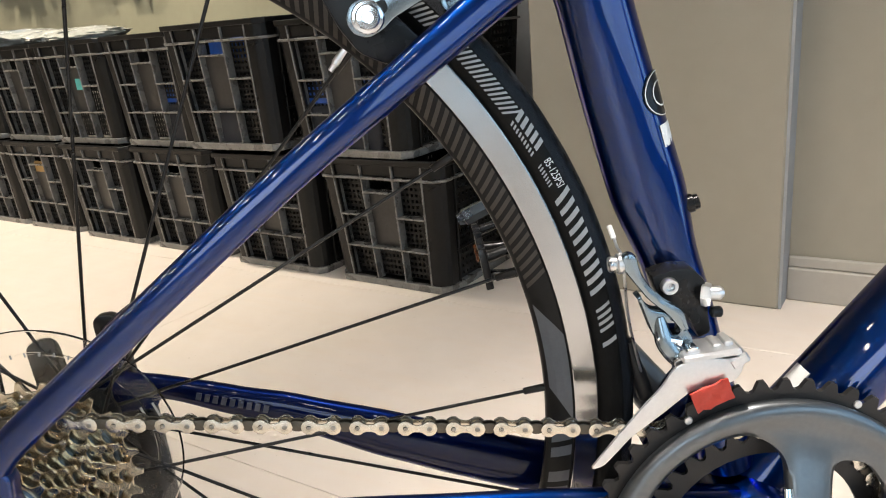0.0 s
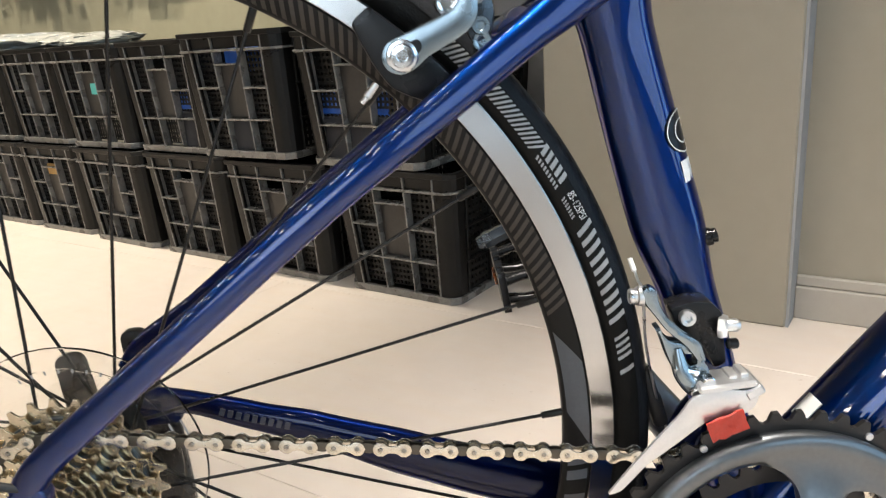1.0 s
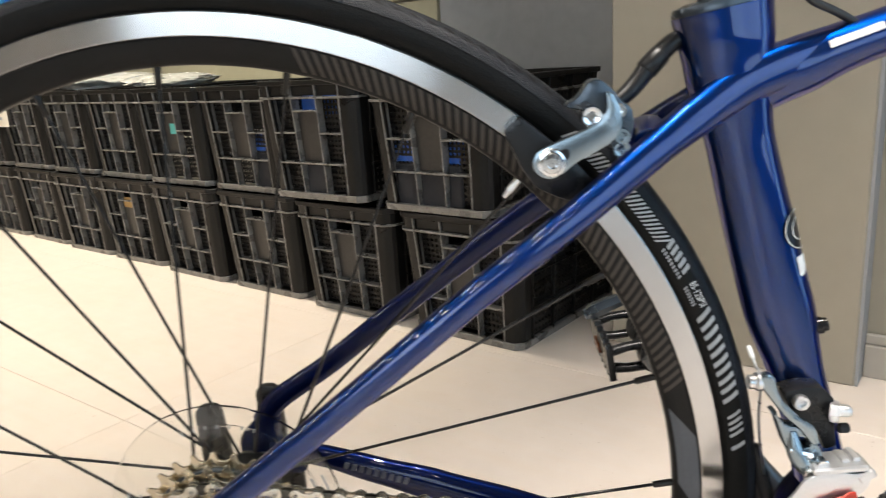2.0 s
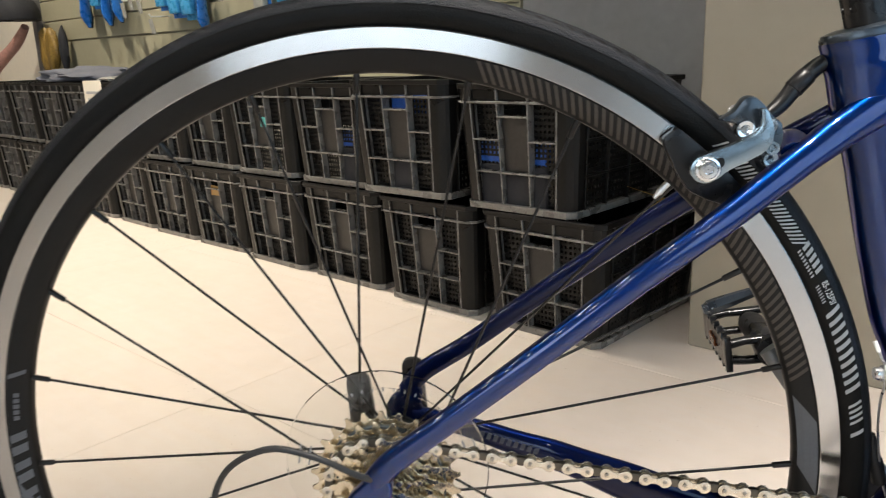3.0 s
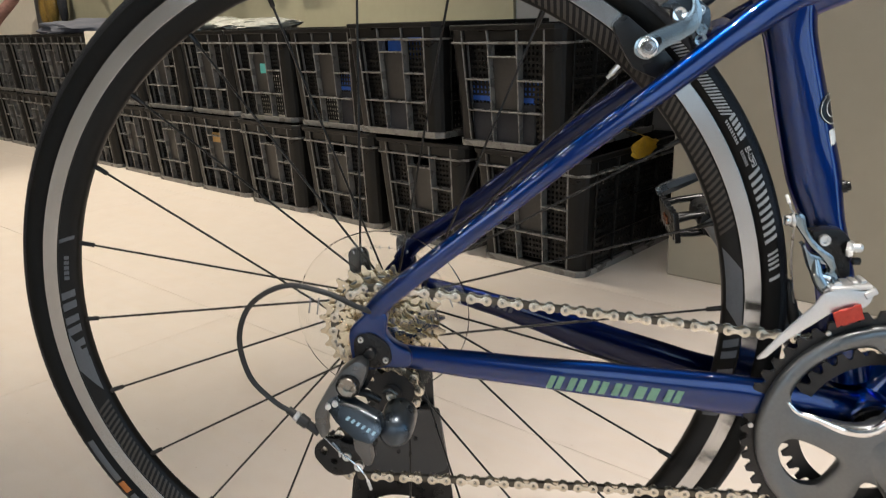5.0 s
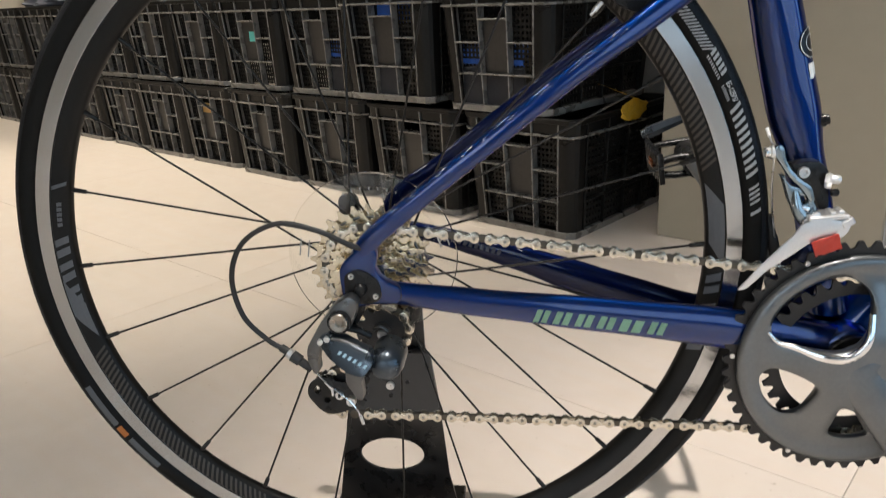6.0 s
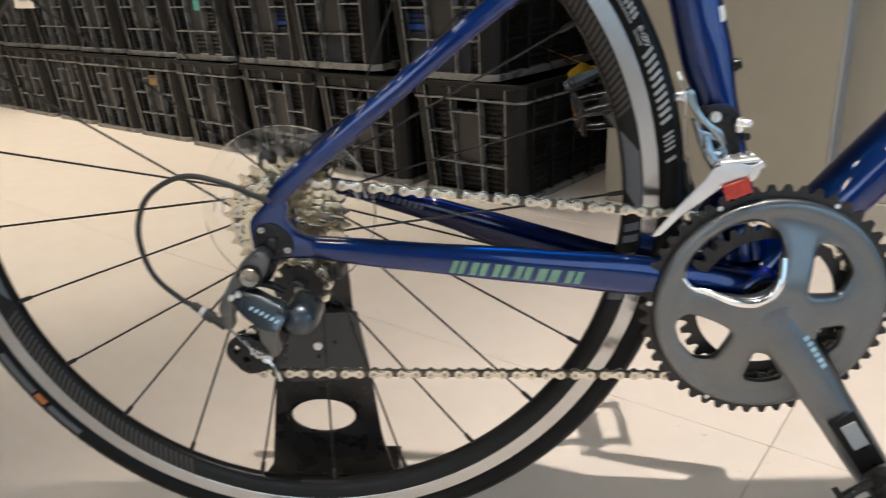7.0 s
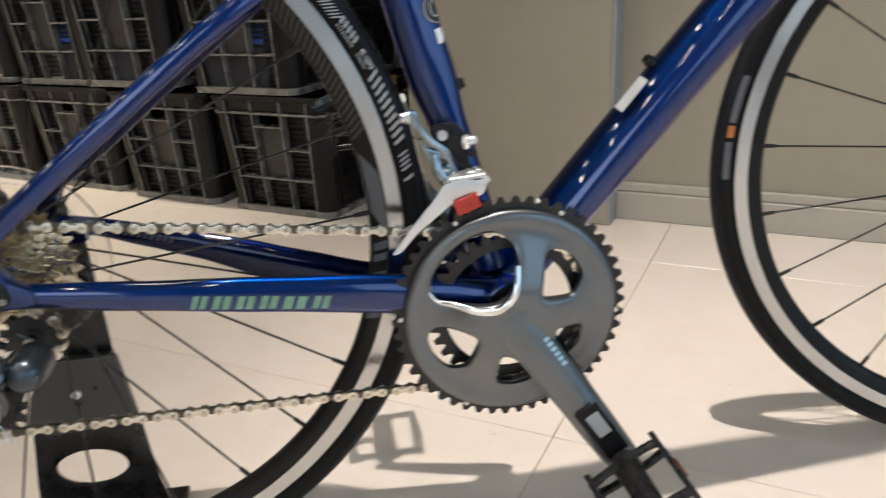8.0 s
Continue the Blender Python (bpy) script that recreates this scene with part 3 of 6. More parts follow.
    bar(bm, -w + 0.016, w - 0.016, 0.016, d - 0.016, 0.003, 0.007)
    part("base", bm, "crate", c, smooth=0)
    return c


crate = crate_model()
ROW, SLOPE = 0.991, 0.0125       # the row draws away from the wall's line towards its left end
LOWER = (-0.543, -0.895, -1.242, -1.585, -1.925, -2.245, -2.580)
UPPER = (-0.598, -0.940, -1.270, -1.600, -1.930, -2.265, -2.605)
rng = random.Random(4)
crate_at = {}
first = True
for col in range(12):
    for tier in range(2):
        dn, turn = rng.uniform(-0.006, 0.006), rng.uniform(-1.3, 1.3) - 0.7
        row = UPPER if tier else LOWER
        u = row[col] if col < 7 else row[6] - 0.3425 * (col - 6) + rng.uniform(-0.004, 0.004)
        n, z = ROW + SLOPE * col + dn, tier * (CH + 0.003)
        if tier and col == 1:
            n, z, turn = n - 0.050, z + 0.010, 0.0      # one crate stands forward of its neighbours
        elif tier and col == 0:
            n -= 0.020
        m = pose(*un(u, n, z), 0, 0, WALL_TURN + turn)
        crate_at[col, tier] = m
        if first:
            crate.matrix_world = m
            bpy.context.view_layer.update()
            first = False
        else:
            copy_thing(crate, m)


def crate_goods(name, col, tier, size, at, material, label, category, bevel=0.004, turn=0):
    bm = bmesh.new()
    box(bm, size, bevel=bevel, m=crate_at[col, tier] @ pose(*at, 0, 0, turn))
    return solid(name, bm, material, label, category)


B0 = 0.0075
for col, x, w, low, h in ((0, -0.020, 0.190, 0.098, 0.046), (1, 0.000, 0.076, 0.185, 0.052), (2, 0.062, 0.060, 0.100, 0.048)):
    crate_goods("dark_carton", col, 1, (w, 0.10, low), (x, 0.084, B0 + low / 2), "darkcloth", "dark carton inside a black crate", "carton")
    crate_goods("blue_carton", col, 1, (w - 0.004, 0.09, h), (x, 0.080, B0 + low + h / 2 + 0.0005), "bluecarton", "small blue carton on a dark one inside a crate", "carton")
# pale blocks added in place of light that shines through the holes
crate_goods("white_carton", 2, 1, (0.10, 0.05, 0.15), (-0.035, 0.088, B0 + 0.075), "paper", "pale block standing in for light through a crate's holes", "carton")
crate_goods("white_carton", 3, 1, (0.14, 0.05, 0.13), (-0.01, 0.088, B0 + 0.065), "paper", "pale block standing in for light through a crate's holes", "carton")


def sheet(name, col, tier, w, h, x, z, material, label, category, y=-0.0045, tilt=0):
    bm = bmesh.new()
    box(bm, (w, 0.0012, h), bevel=0.0003, m=crate_at[col, tier] @ pose(x, y, z, 0, tilt, 0))
    return solid(name, bm, material, label, category)


sheet("paper_notice", 6, 1, 0.16, 0.135, -0.14, 0.225, "paper", "white paper notice hung over a crate rim", "notice")
for k in range(3):
    sheet("print_bar", 6, 1, 0.11 - 0.02 * k, 0.010, -0.14, 0.245 - 0.028 * k, "silverprint", "grey line of print on the notice", "print", y=-0.0060)
sheet("teal_sticker", 3, 1, 0.028, 0.030, 0.01, 0.165, "teal", "small teal square sticker on a crate", "sticker", y=0.0235)
sheet("amber_sticker", 4, 0, 0.045, 0.034, 0.0, 0.205, "dullamber", "small amber sticker on a crate", "sticker", y=0.0185)


def lump(name, col, size, at, material, label, category, seed, z=None):
    """A soft, crumpled thing on top of a crate."""
    bm = bmesh.new()
    bmesh.ops.create_icosphere(bm, subdivisions=4, radius=0.5)
    for v in bm.verts:
        k = noise.fractal(v.co * 3.2 + Vector((seed * 7.1, 0, 0)), 1.0, 2.0, 4)
        v.co += v.co.normalized() * 0.13 * k
        v.co.z = max(v.co.z, -0.25)
    bmesh.ops.scale(bm, verts=bm.verts, vec=size)
    low = min(v.co.z for v in bm.verts)
    bmesh.ops.transform(bm, matrix=crate_at[col, 1] @ pose(at[0], at[1], CH - low + 0.001), verts=bm.verts)
    return solid(name, bm, material, label, category, smooth=60)


lump("folded_bag", 8, (0.62, 0.40, 0.085), (-0.02, 0.23), "greycloth", "grey folded cloth bag lying on the crates", "bag", 1)
lump("plastic_wrap", 5, (0.30, 0.38, 0.07), (0.0, 0.22), "clearpack", "crumpled pale plastic wrapping on the crates", "wrapping", 2)
lump("plastic_wrap", 7, (0.34, 0.30, 0.030), (0.03, 0.27), "wrap", "crumpled white wrapping on the crates", "wrapping", 5)
lump("plastic_wrap", 4, (0.26, 0.34, 0.05), (0.0, 0.25), "clearpack", "crumpled pale plastic wrapping on the crates", "wrapping", 3)


# ---- goods on the slat wall ----
def hook_goods(u, z, kind, seed):
    r = random.Random(seed)
    tilt = r.uniform(-4, 4)
    base = pose(*un(u, 1.672, z), 0, 0, WALL_TURN)
    if kind == "pack":
        t = thing("blister_pack", base.translation, "blue blister pack hanging on a slat wall hook", "blister pack", "goods on the slat wall")
        w, h = r.uniform(0.09, 0.13), r.uniform(0.15, 0.22)
        bm = bmesh.new()
        box(bm, (w, 0.003, h), bevel=0.001, m=base @ pose(0, -0.06, -h / 2, 6, tilt, 0))
        part("card", bm, r.choice(["bluepack", "skypack"]), t)
        bm = bmesh.new()
        box(bm, (w * 0.75, 0.03, h * 0.55), bevel=0.008, segments=2, m=base @ pose(0, -0.078, -h * 0.62, 6, tilt, 0))
        part("blister", bm, r.choice(["clearpack", "skypack", "darkcloth"]), t)
    elif kind == "glove":
        t = thing("hanging_gloves", base.translation, "pair of blue and black gloves hanging on a hook", "gloves", "goods on the slat wall")
        for k in range(2):
            bm = bmesh.new()
            pts = [(-0.05 + .05 * k, -0.04 - .03 * k, 0), (-0.05 + .055 * k, -0.05 - .03 * k, -0.08), (-0.045 + .05 * k, -0.05 - .03 * k, -0.16), (-0.03 + .05 * k, -0.045 - .03 * k, -0.22)]
            tube(bm, smooth_path([base @ Vector(p) for p in pts], 4), 0.03, 10, radii=blend_radii([(0.022, 0.012), (0.04, 0.016), (0.045, 0.02), (0.012, 0.008)], 4))
            part("glove", bm, "bluepack" if k else "darkcloth", t, smooth=60)
    elif kind == "tag":
        t = thing("hook_tag", base.translation, "white plastic hook with a price tag", "hook tag", "goods on the slat wall")
        bm = bmesh.new()
        box(bm, (0.035, 0.003, 0.07), bevel=0.001, m=base @ pose(0, -0.10, -0.05, 10, tilt, 0))
        part("tag", bm, "clearpack", t)
        bm = bmesh.new()
        tube(bm, [base @ Vector(p) for p in ((0, 0.0, 0), (0, -0.10, -0.005), (0, -0.11, 0.008))], 0.003, 8)
        part("hook", bm, "white", t)
        return t
    bm = bmesh.new()
    tube(bm, [base @ Vector(p) for p in ((0, 0.0, 0.005), (0, -0.14, 0.0), (0, -0.15, 0.012))], 0.003, 8)
    part("hook", bm, "alloy", t)
    return t


seedno = 0
for u, z, kind in ((-3.86, 1.04, "glove"), (-3.73, 1.06, "pack"), (-3.62, 1.04, "glove"), (-3.50, 1.05, "glove"), (-3.40, 0.93, "tag"), (-3.32, 0.96, "tag"), (-3.24, 0.94, "tag"),
                   (-3.14, 0.84, "tag"), (-3.07, 1.02, "pack"), (-2.96, 1.01, "pack"), (-2.85, 1.02, "pack"), (-2.73, 0.96, "glove"), (-2.64, 0.97, "tag"), (-2.56, 0.95, "tag"),
                   (-2.30, 1.00, "pack"), (-2.17, 1.01, "pack"), (-2.05, 1.0, "pack"), (-1.93, 1.01, "pack"), (-1.79, 1.04, "pack"), (-1.62, 1.03, "tag")):
    seedno += 1
    hook_goods(u, z + 0.02, kind, seedno)


def cap(at):
    t = thing("cycling_cap", at, "black peaked cap hanging on the wall", "cap")
    bm = bmesh.new()
    bmesh.ops.create_uvsphere(bm, u_segments=24, v_segments=12, radius=0.135)
    for v in bm.verts:
        v.co.z = max(v.co.z * 1.1, -0.02)
    bmesh.ops.transform(bm, matrix=Matrix.Translation(at), verts=bm.verts)
    part("crown", bm, "darkcloth", t, smooth=60)
    bm = bmesh.new()
    plate(bm, rounded([(-0.16, 0.0), (0.02, 0.0), (0.02, 0.17), (-0.16, 0.17)], 0.07), -0.003, 0.003)
    bmesh.ops.transform(bm, matrix=Matrix.Translation(at) @ pose(0.03, -0.13, -0.03, -80, 0, 20), verts=bm.verts)
    part("peak", bm, "darkcloth", t, smooth=60)


slab("trim_post", -4.70, -4.64, 1.64, 1.699, 0, CEIL, "backwall", "dark upright trim strip at the slat wall's end", "trim", bevel=0.002)
slab("wall_poster", -5.9, -4.74, 1.68, 1.6985, 0.45, 1.02, "paper", "large white poster on the wall", "poster", kind="", bevel=0.001)
slab("wall_poster", -5.9, -4.74, 1.68, 1.6985, 1.03, 1.6, "pink", "large dusty brown poster on the wall", "poster", kind="", bevel=0.001)
cap(un(-4.56, 1.50, 0.93))


def hanging_bag(at, size, material, label, seed):
    bm = bmesh.new()
    bmesh.ops.create_icosphere(bm, subdivisions=3, radius=0.5)
    for v in bm.verts:
        v.co += v.co.normalized() * 0.12 * noise.fractal(v.co * 3 + Vector((seed, 0, 0)), 1.0, 2.0, 3)
    bmesh.ops.scale(bm, verts=bm.verts, vec=size)
    bmesh.ops.transform(bm, matrix=Matrix.Translation(at) @ pose(0, 0, 0, 0, 0, WALL_TURN), verts=bm.verts)
    solid("hanging_bag", bm, material, label, "bag", smooth=60)


hanging_bag(un(-4.36, 1.60, 0.74), (0.13, 0.07, 0.27), "goldbag", "yellow patterned bag hanging on the slat wall", 2.0)
hanging_bag(un(-4.48, 1.61, 0.73), (0.12, 0.06, 0.26), "goldbag", "yellow patterned bag hanging on the slat wall", 3.0)
hanging_bag(un(-4.26, 1.62, 0.74), (0.07, 0.05, 0.24), "darkcloth", "black bag hanging on the slat wall", 4.0)
bm = bmesh.new()
tube(bm, smooth_path([un(-4.66, 1.58, 0.88), un(-4.80, 1.56, 0.78), un(-4.95, 1.50, 0.67), un(-5.10, 1.45, 0.54)], 5), 0.03, 12, radii=blend_radii([0.024, 0.032, 0.036, 0.030], 5))
solid("wrapped_roll", bm, "pink", "dusty pink wrapped roll leaning on the wall", "roll", smooth=60)
# a crumpled yellow tag caught between two crates
bm = bmesh.new()
bmesh.ops.create_grid(bm, x_segments=14, y_segments=6, size=0.5)
for v in bm.verts:
    k = 1 - 0.55 * abs(v.co.x * 2) ** 2
    v.co = Vector((v.co.x * 0.13, 0.006 * noise.noise(v.co * 5), v.co.y * 0.050 * k + 0.010 * noise.noise(v.co * 3 + Vector((4, 0, 0)))))
bmesh.ops.transform(bm, matrix=pose(*un(-0.360, 1.225, 0.279), 0, 0, WALL_TURN + 90), verts=bm.verts)
bmesh.ops.solidify(bm, geom=bm.faces[:], thickness=0.0015)
solid("yellow_tag", bm, "yellow", "crumpled yellow plastic tag caught between crates", "tag", smooth=60)


# ---- floor tiles ----
def lay_tiles():
    wide, deep, gap = 1.20, 0.60, 0.0012
    bm = bmesh.new()
    box(bm, (wide - gap, deep - gap, 0.012), (0, 0, -0.006), bevel=0.0007)
    me = link_mesh("tile", bm, "tile", 30)
    inv = remember(floor)
    for i in range(-6, 4):
        for j in range(-9, 3):
            u, n = 0.332 + wide * (i + 0.5), 0.380 + deep * (j + 0.5)
            if -6.1 < u + 0.6 and u - 0.6 < 4.1 and n < 1.7:
                ob = new("tile", me)
                ob.parent, ob.matrix_parent_inverse = floor, inv
                ob.matrix_basis = pose(*un(u, n), 0, 0, WALL_TURN)


# ---- the bicycle ----
AZ = 0.336                      # axle height
BBX, BBZ = 0.397, 0.261         # bottom bracket
bike = thing("road_bicycle", (0.45, 0, 0), "glossy blue road bicycle held upright by a rear hub stand", "bicycle")


def wheel_point(r, a, y, c=(0.0, AZ)):
    return Vector((c[0] + r * math.cos(a), y, c[1] + r * math.sin(a)))


RIM_SIDE = [(0.2845, 0.0), (0.2846, 0.0022), (0.2853, 0.0042), (0.2875, 0.0062), (0.2925, 0.0084), (0.2992, 0.0100)]


def side_y(r):
    pts = RIM_SIDE
    for (r0, y0), (r1, y1) in zip(pts, pts[1:]):
        if r0 <= r <= r1:
            return y0 + (y1 - y0) * (r - r0) / (r1 - r0)
    return pts[-1][1]


def tyre_y(r):
    k = max(0.0, 1 - ((r - 0.3232) / 0.0128) ** 2)
    return 0.0128 * math.sqrt(k)


def arc_patch(bm, r0, r1, a0, a1, depth, side=-1, skew=0.0, nr=3, na=None):
    """A thin curved patch on a wheel's side. depth: a function of the radius."""
    na = na or max(2, int(abs(a1 - a0) / 0.03))
    grid = []
    for i in range(na + 1):
        row = []
        for j in range(nr + 1):
            r = r0 + (r1 - r0) * j / nr
            a = a0 + (a1 - a0) * i / na + skew * (j / nr)
            row.append(bm.verts.new(wheel_point(r, a, side * (depth(r) + 0.0004), (0, 0))))
        grid.append(row)
    for i in range(na):
        for j in range(nr):
            bm.faces.new((grid[i][j], grid[i + 1][j], grid[i + 1][j + 1], grid[i][j + 1]))


def build_wheel(name, spokes, lacing, label, rear):
    """A wheel round the origin, in the x-z plane; the near side looks to -y."""
    rim_bm = bmesh.new()
    prof = [(r, -y) for r, y in RIM_SIDE[::-1]] + [(r, y) for r, y in RIM_SIDE[1:]]
    prof += [(0.3000, 0.0094), (0.3130, 0.0094), (0.3150, 0.0080), (0.3100, 0.0), (0.3150, -0.0080), (0.3130, -0.0094), (0.3000, -0.0094)]
    lathe(rim_bm, prof, 160, closed=True)
    wheel = part(name, rim_bm, "rim", bike, label, smooth=35)
    made = [wheel]

    def sub(n, bm, material, text="", smooth=40):
        o = part(n, bm, material, wheel, text, smooth)
        made.append(o)
        return o

    for s in (-1, 1):
        bm = bmesh.new()
        lathe(bm, [(0.3003, s * 0.0094), (0.3003, s * 0.0105), (0.3008, s * 0.0107), (0.3130, s * 0.0109), (0.3137, s * 0.0104), (0.3137, s * 0.0090)], 160, closed=True)
        sub("brake_track", bm, "track", "bare machined metal braking surface", 5)
    bm = bmesh.new()
    prof = []
    for k in range(22):
        a = math.pi * (0.93 * (k / 21) * 2 - 0.93)
        prof.append((0.3234 + 0.0126 * math.cos(a), 0.0128 * math.sin(a)))
    lathe(bm, prof, 200, closed=True)
    sub("tyre", bm, "rubber", "black clincher tyre", 60)
    bm = bmesh.new()
    prof = [(0.3234 + 0.01295 * math.cos(a), 0.0131 * math.sin(a)) for a in (math.pi * k / 18 for k in range(-7, 8))]
    lathe(bm, prof, 200)
    sub("tread", bm, "tread", "tread band with bluish daylight put into its colour", 60)
    # small tread cuts
    bm = bmesh.new()
    for k in range(200):
        a0 = 2 * math.pi * k / 200
        for s in (-1, 1):
            for r0, r1 in ((0.3335, 0.3346),):
                arc_patch(bm, r0, r1, a0, a0 + 0.012, lambda r: 0.0131 * math.sqrt(max(0, 1 - ((r - 0.3234) / 0.01295) ** 2)), s, 0.01, 1, 1)
    tagged(sub("tread_texture", bm, "rubber", smooth=0), kind="stuff")

    # hub
    bm = bmesh.new()
    if rear:
        lathe(bm, [(0.006, -0.062), (0.009, -0.060), (0.009, -0.050), (0.016, -0.049), (0.016, -0.014), (0.021, -0.012), (0.023, -0.0105), (0.023, -0.0085), (0.014, -0.005),
                   (0.0125, 0.010), (0.014, 0.030), (0.021, 0.034), (0.021, 0.037), (0.012, 0.041), (0.009, 0.055), (0.006, 0.062)], 40)
        flanges = {-1: (0.0215, -0.0095), 1: (0.019, 0.0355)}
    else:
        lathe(bm, [(0.006, -0.050), (0.009, -0.048), (0.011, -0.038), (0.017, -0.036), (0.017, -0.033), (0.010, -0.028), (0.009, 0.0), (0.010, 0.028), (0.017, 0.033), (0.017, 0.036),
                   (0.011, 0.038), (0.009, 0.048), (0.006, 0.050)], 40)
        flanges = {-1: (0.016, -0.0345), 1: (0.016, 0.0345)}
    sub("hub", bm, "black")
    a_first = radians(166.94) if rear else radians(177)
    for k in range(spokes):
        a = a_first + 2 * math.pi * k / spokes
        s = -1 if k % 2 else 1
        fr, fy = flanges[s]
        lead = (lacing if k % 4 == 3 else -lacing * 0.9) if s < 0 and lacing else 0.0
        bm = bmesh.new()
        end = wheel_point(0.2850, a, 0.0, (0, 0))
        start = wheel_point(fr, a + lead, fy, (0, 0))
        d = (end - start).normalized()
        tube(bm, [start, end], 0.00105, 7)
        tube(bm, [end - d * 0.013, end - d * 0.0125, end - d * 0.001, end + d * 0.001], 0.002, 8, radii=[0.0014, 0.0021, 0.0023, 0.0025])
        sub("spoke", bm, "spoke", smooth=60)
    # graphics on the rim and the tyre, near side
    g = bmesh.new()
    for c0, c1 in ((15, 76), (198, 244)) if rear else ((12, 58),):
        n = int((c1 - c0) / 1.08)
        for k in range(n):
            a = radians(c0 + 1.08 * k)
            arc_patch(g, 0.2868, 0.2990, a, a + radians(0.52), side_y, -1, radians(1.5), 3, 1)
    tagged(sub("rim_stripes", g, "brownprint", "fine slanted bronze-grey stripes", 0), kind="stuff")
    g = bmesh.new()
    for a in ((175.5, 180.2, 185.0, -6.8, -12.2, -17.6) if rear else (170, 175, 180)):
        for w0, w1 in ((0.0, 1.3), (2.0, 3.4)):
            arc_patch(g, 0.2872, 0.2985, radians(a + w0), radians(a + w1), side_y, -1, 0.016, 3, 3)
    for k in range(5):
        arc_patch(g, 0.2905, 0.2945, radians(169.2 + 0.95 * k), radians(169.9 + 0.95 * k), side_y, -1, 0.002, 2, 1)
    arc_patch(g, 0.287, 0.2985, radians(165.2), radians(165.9), side_y, -1, radians(1.2))
    arc_patch(g, 0.2868, 0.2990, radians(189), radians(196), side_y, -1, radians(-5))
    arc_patch(g, 0.2868, 0.2990, radians(2.5), radians(13), side_y, -1, radians(-4))
    if not rear:
        bmesh.ops.delete(g, geom=[v for v in g.verts if v.co.x < 0], context="VERTS")
    tagged(sub("rim_graphic", g, "greyprint", "grey printed bars", 0), kind="stuff")
    turn = 0 if rear else radians(-32)

    def blocks(g, r0, r1, a0, a1, n, fill, slit, lean_a=-0.9):
        """A row of plain slanted blocks, each split by a slit, in place of printed words."""
        step = (a1 - a0) / n
        h = r1 - r0
        for k in range(n):
            b0, b1 = turn + radians(a0 + step * k), turn + radians(a0 + step * (k + fill))
            sk = radians(lean_a)
            for f0, f1 in ((0.0, 1 - slit), (slit, 1.0)) if slit else ((0.0, 1.0),):
                if slit:
                    f0, f1 = (0.0, 0.5 - slit / 2) if f0 == 0.0 else (0.5 + slit / 2, 1.0)
                arc_patch(g, r0, r1, b0 + (b1 - b0) * f0, b0 + (b1 - b0) * f1, tyre_y, -1, sk, 3, 2)

    g = bmesh.new()
    blocks(g, 0.3183, 0.3280, 22.9, 11.9, 5, 0.76, 0.36, 0.9)
    blocks(g, 0.3190, 0.3272, 10.9, 8.0, 2, 0.76, 0.36, 0.7)
    blocks(g, 0.3190, 0.3272, 7.2, 6.6, 1, 0.8, 0.0, 0.7)
    sub("tyre_print", g, "silverprint", "pale grey printed blocks on the sidewall", 0)
    g = bmesh.new()
    blocks(g, 0.3226, 0.3282, 31.6, 27.7, 5, 0.6, 0, 0.4)
    blocks(g, 0.3190, 0.3212, 31.4, 27.6, 9, 0.5, 0, 0.2)
    letters, wide = text_flat("85-125PSI", 0.0042)
    scale = radians(2.9) * 0.325 / wide
    for v in letters.verts:
        r = 0.3230 + v.co.y
        v.co = wheel_point(r, turn + radians(26.9) - v.co.x * scale / 0.325, -(tyre_y(r) + 0.0005), (0, 0))
    sub("pressure_text", letters, "white", "white printed pressure range", 0)
    blocks(g, 0.3190, 0.3214, 26.6, 24.2, 7, 0.45, 0, 0.2)
    tagged(sub("tyre_print", g, "silverprint", "small pale printed bars on the sidewall", 0), kind="stuff")
    g = bmesh.new()
    for k in range(29):
        a = turn + radians(32.6 + 0.52 * k)
        arc_patch(g, 0.3190, 0.3272, a, a + radians(0.24), tyre_y, -1, radians(-0.9), 3, 1)
    tagged(sub("tyre_stripes", g, "silverprint", "fine slanted grey stripes", 0), kind="stuff")
    g = bmesh.new()
    ar = radians(213) if rear else radians(173)
    arc_patch(g, 0.3195, 0.3262, ar, ar + radians(2.2), tyre_y)
    sub("tyre_print", g, "orange", "small orange printed block", 0)
    g = bmesh.new()
    arc_patch(g, 0.3195, 0.3262, ar + radians(-9), ar + radians(-0.5), tyre_y)
    arc_patch(g, 0.3195, 0.3262, ar + radians(3), ar + radians(10), tyre_y)
    sub("tyre_print", g, "greyprint", "grey printed band", 0)
    # valve
    bm = bmesh.new()
    av = radians(47.4) if rear else radians(250)
    tube(bm, [wheel_point(r, av, 0, (0, 0)) for r in (0.286, 0.2760, 0.2755, 0.2715)], 0.003, 10, radii=[0.0024, 0.0024, 0.0018, 0.0014])
    sub("valve", bm, "alloy")
    return wheel, made


def set_wheel(made, m):
    for o in made[:1]:
        o.matrix_basis = m
    for o in made[1:]:
        o.matrix_parent_inverse = Matrix()


rear_wheel, made = build_wheel("rear_wheel", 24, radians(76), "rear wheel with black rim and bare brake track", True)
set_wheel(made, Matrix.Translation((0, 0, AZ)))
front_wheel, made = build_wheel("front_wheel", 24, 0.0, "front wheel with black rim, turned a little", False)
FX, FTURN = 0.972, -17.0
set_wheel(made, pose(FX, 0, AZ, 0, 0, FTURN))


# ---- frame ----
def frame_tube(name, pts, radii, material="paint", n=8, label="", sides=24, flat=True, square=1.0):
    bm = bmesh.new()
    tube(bm, smooth_path(pts, n), 0.01, sides, radii=blend_radii(radii, n), flat=flat, square=square)
    return part(name, bm, material, bike, label, smooth=60)


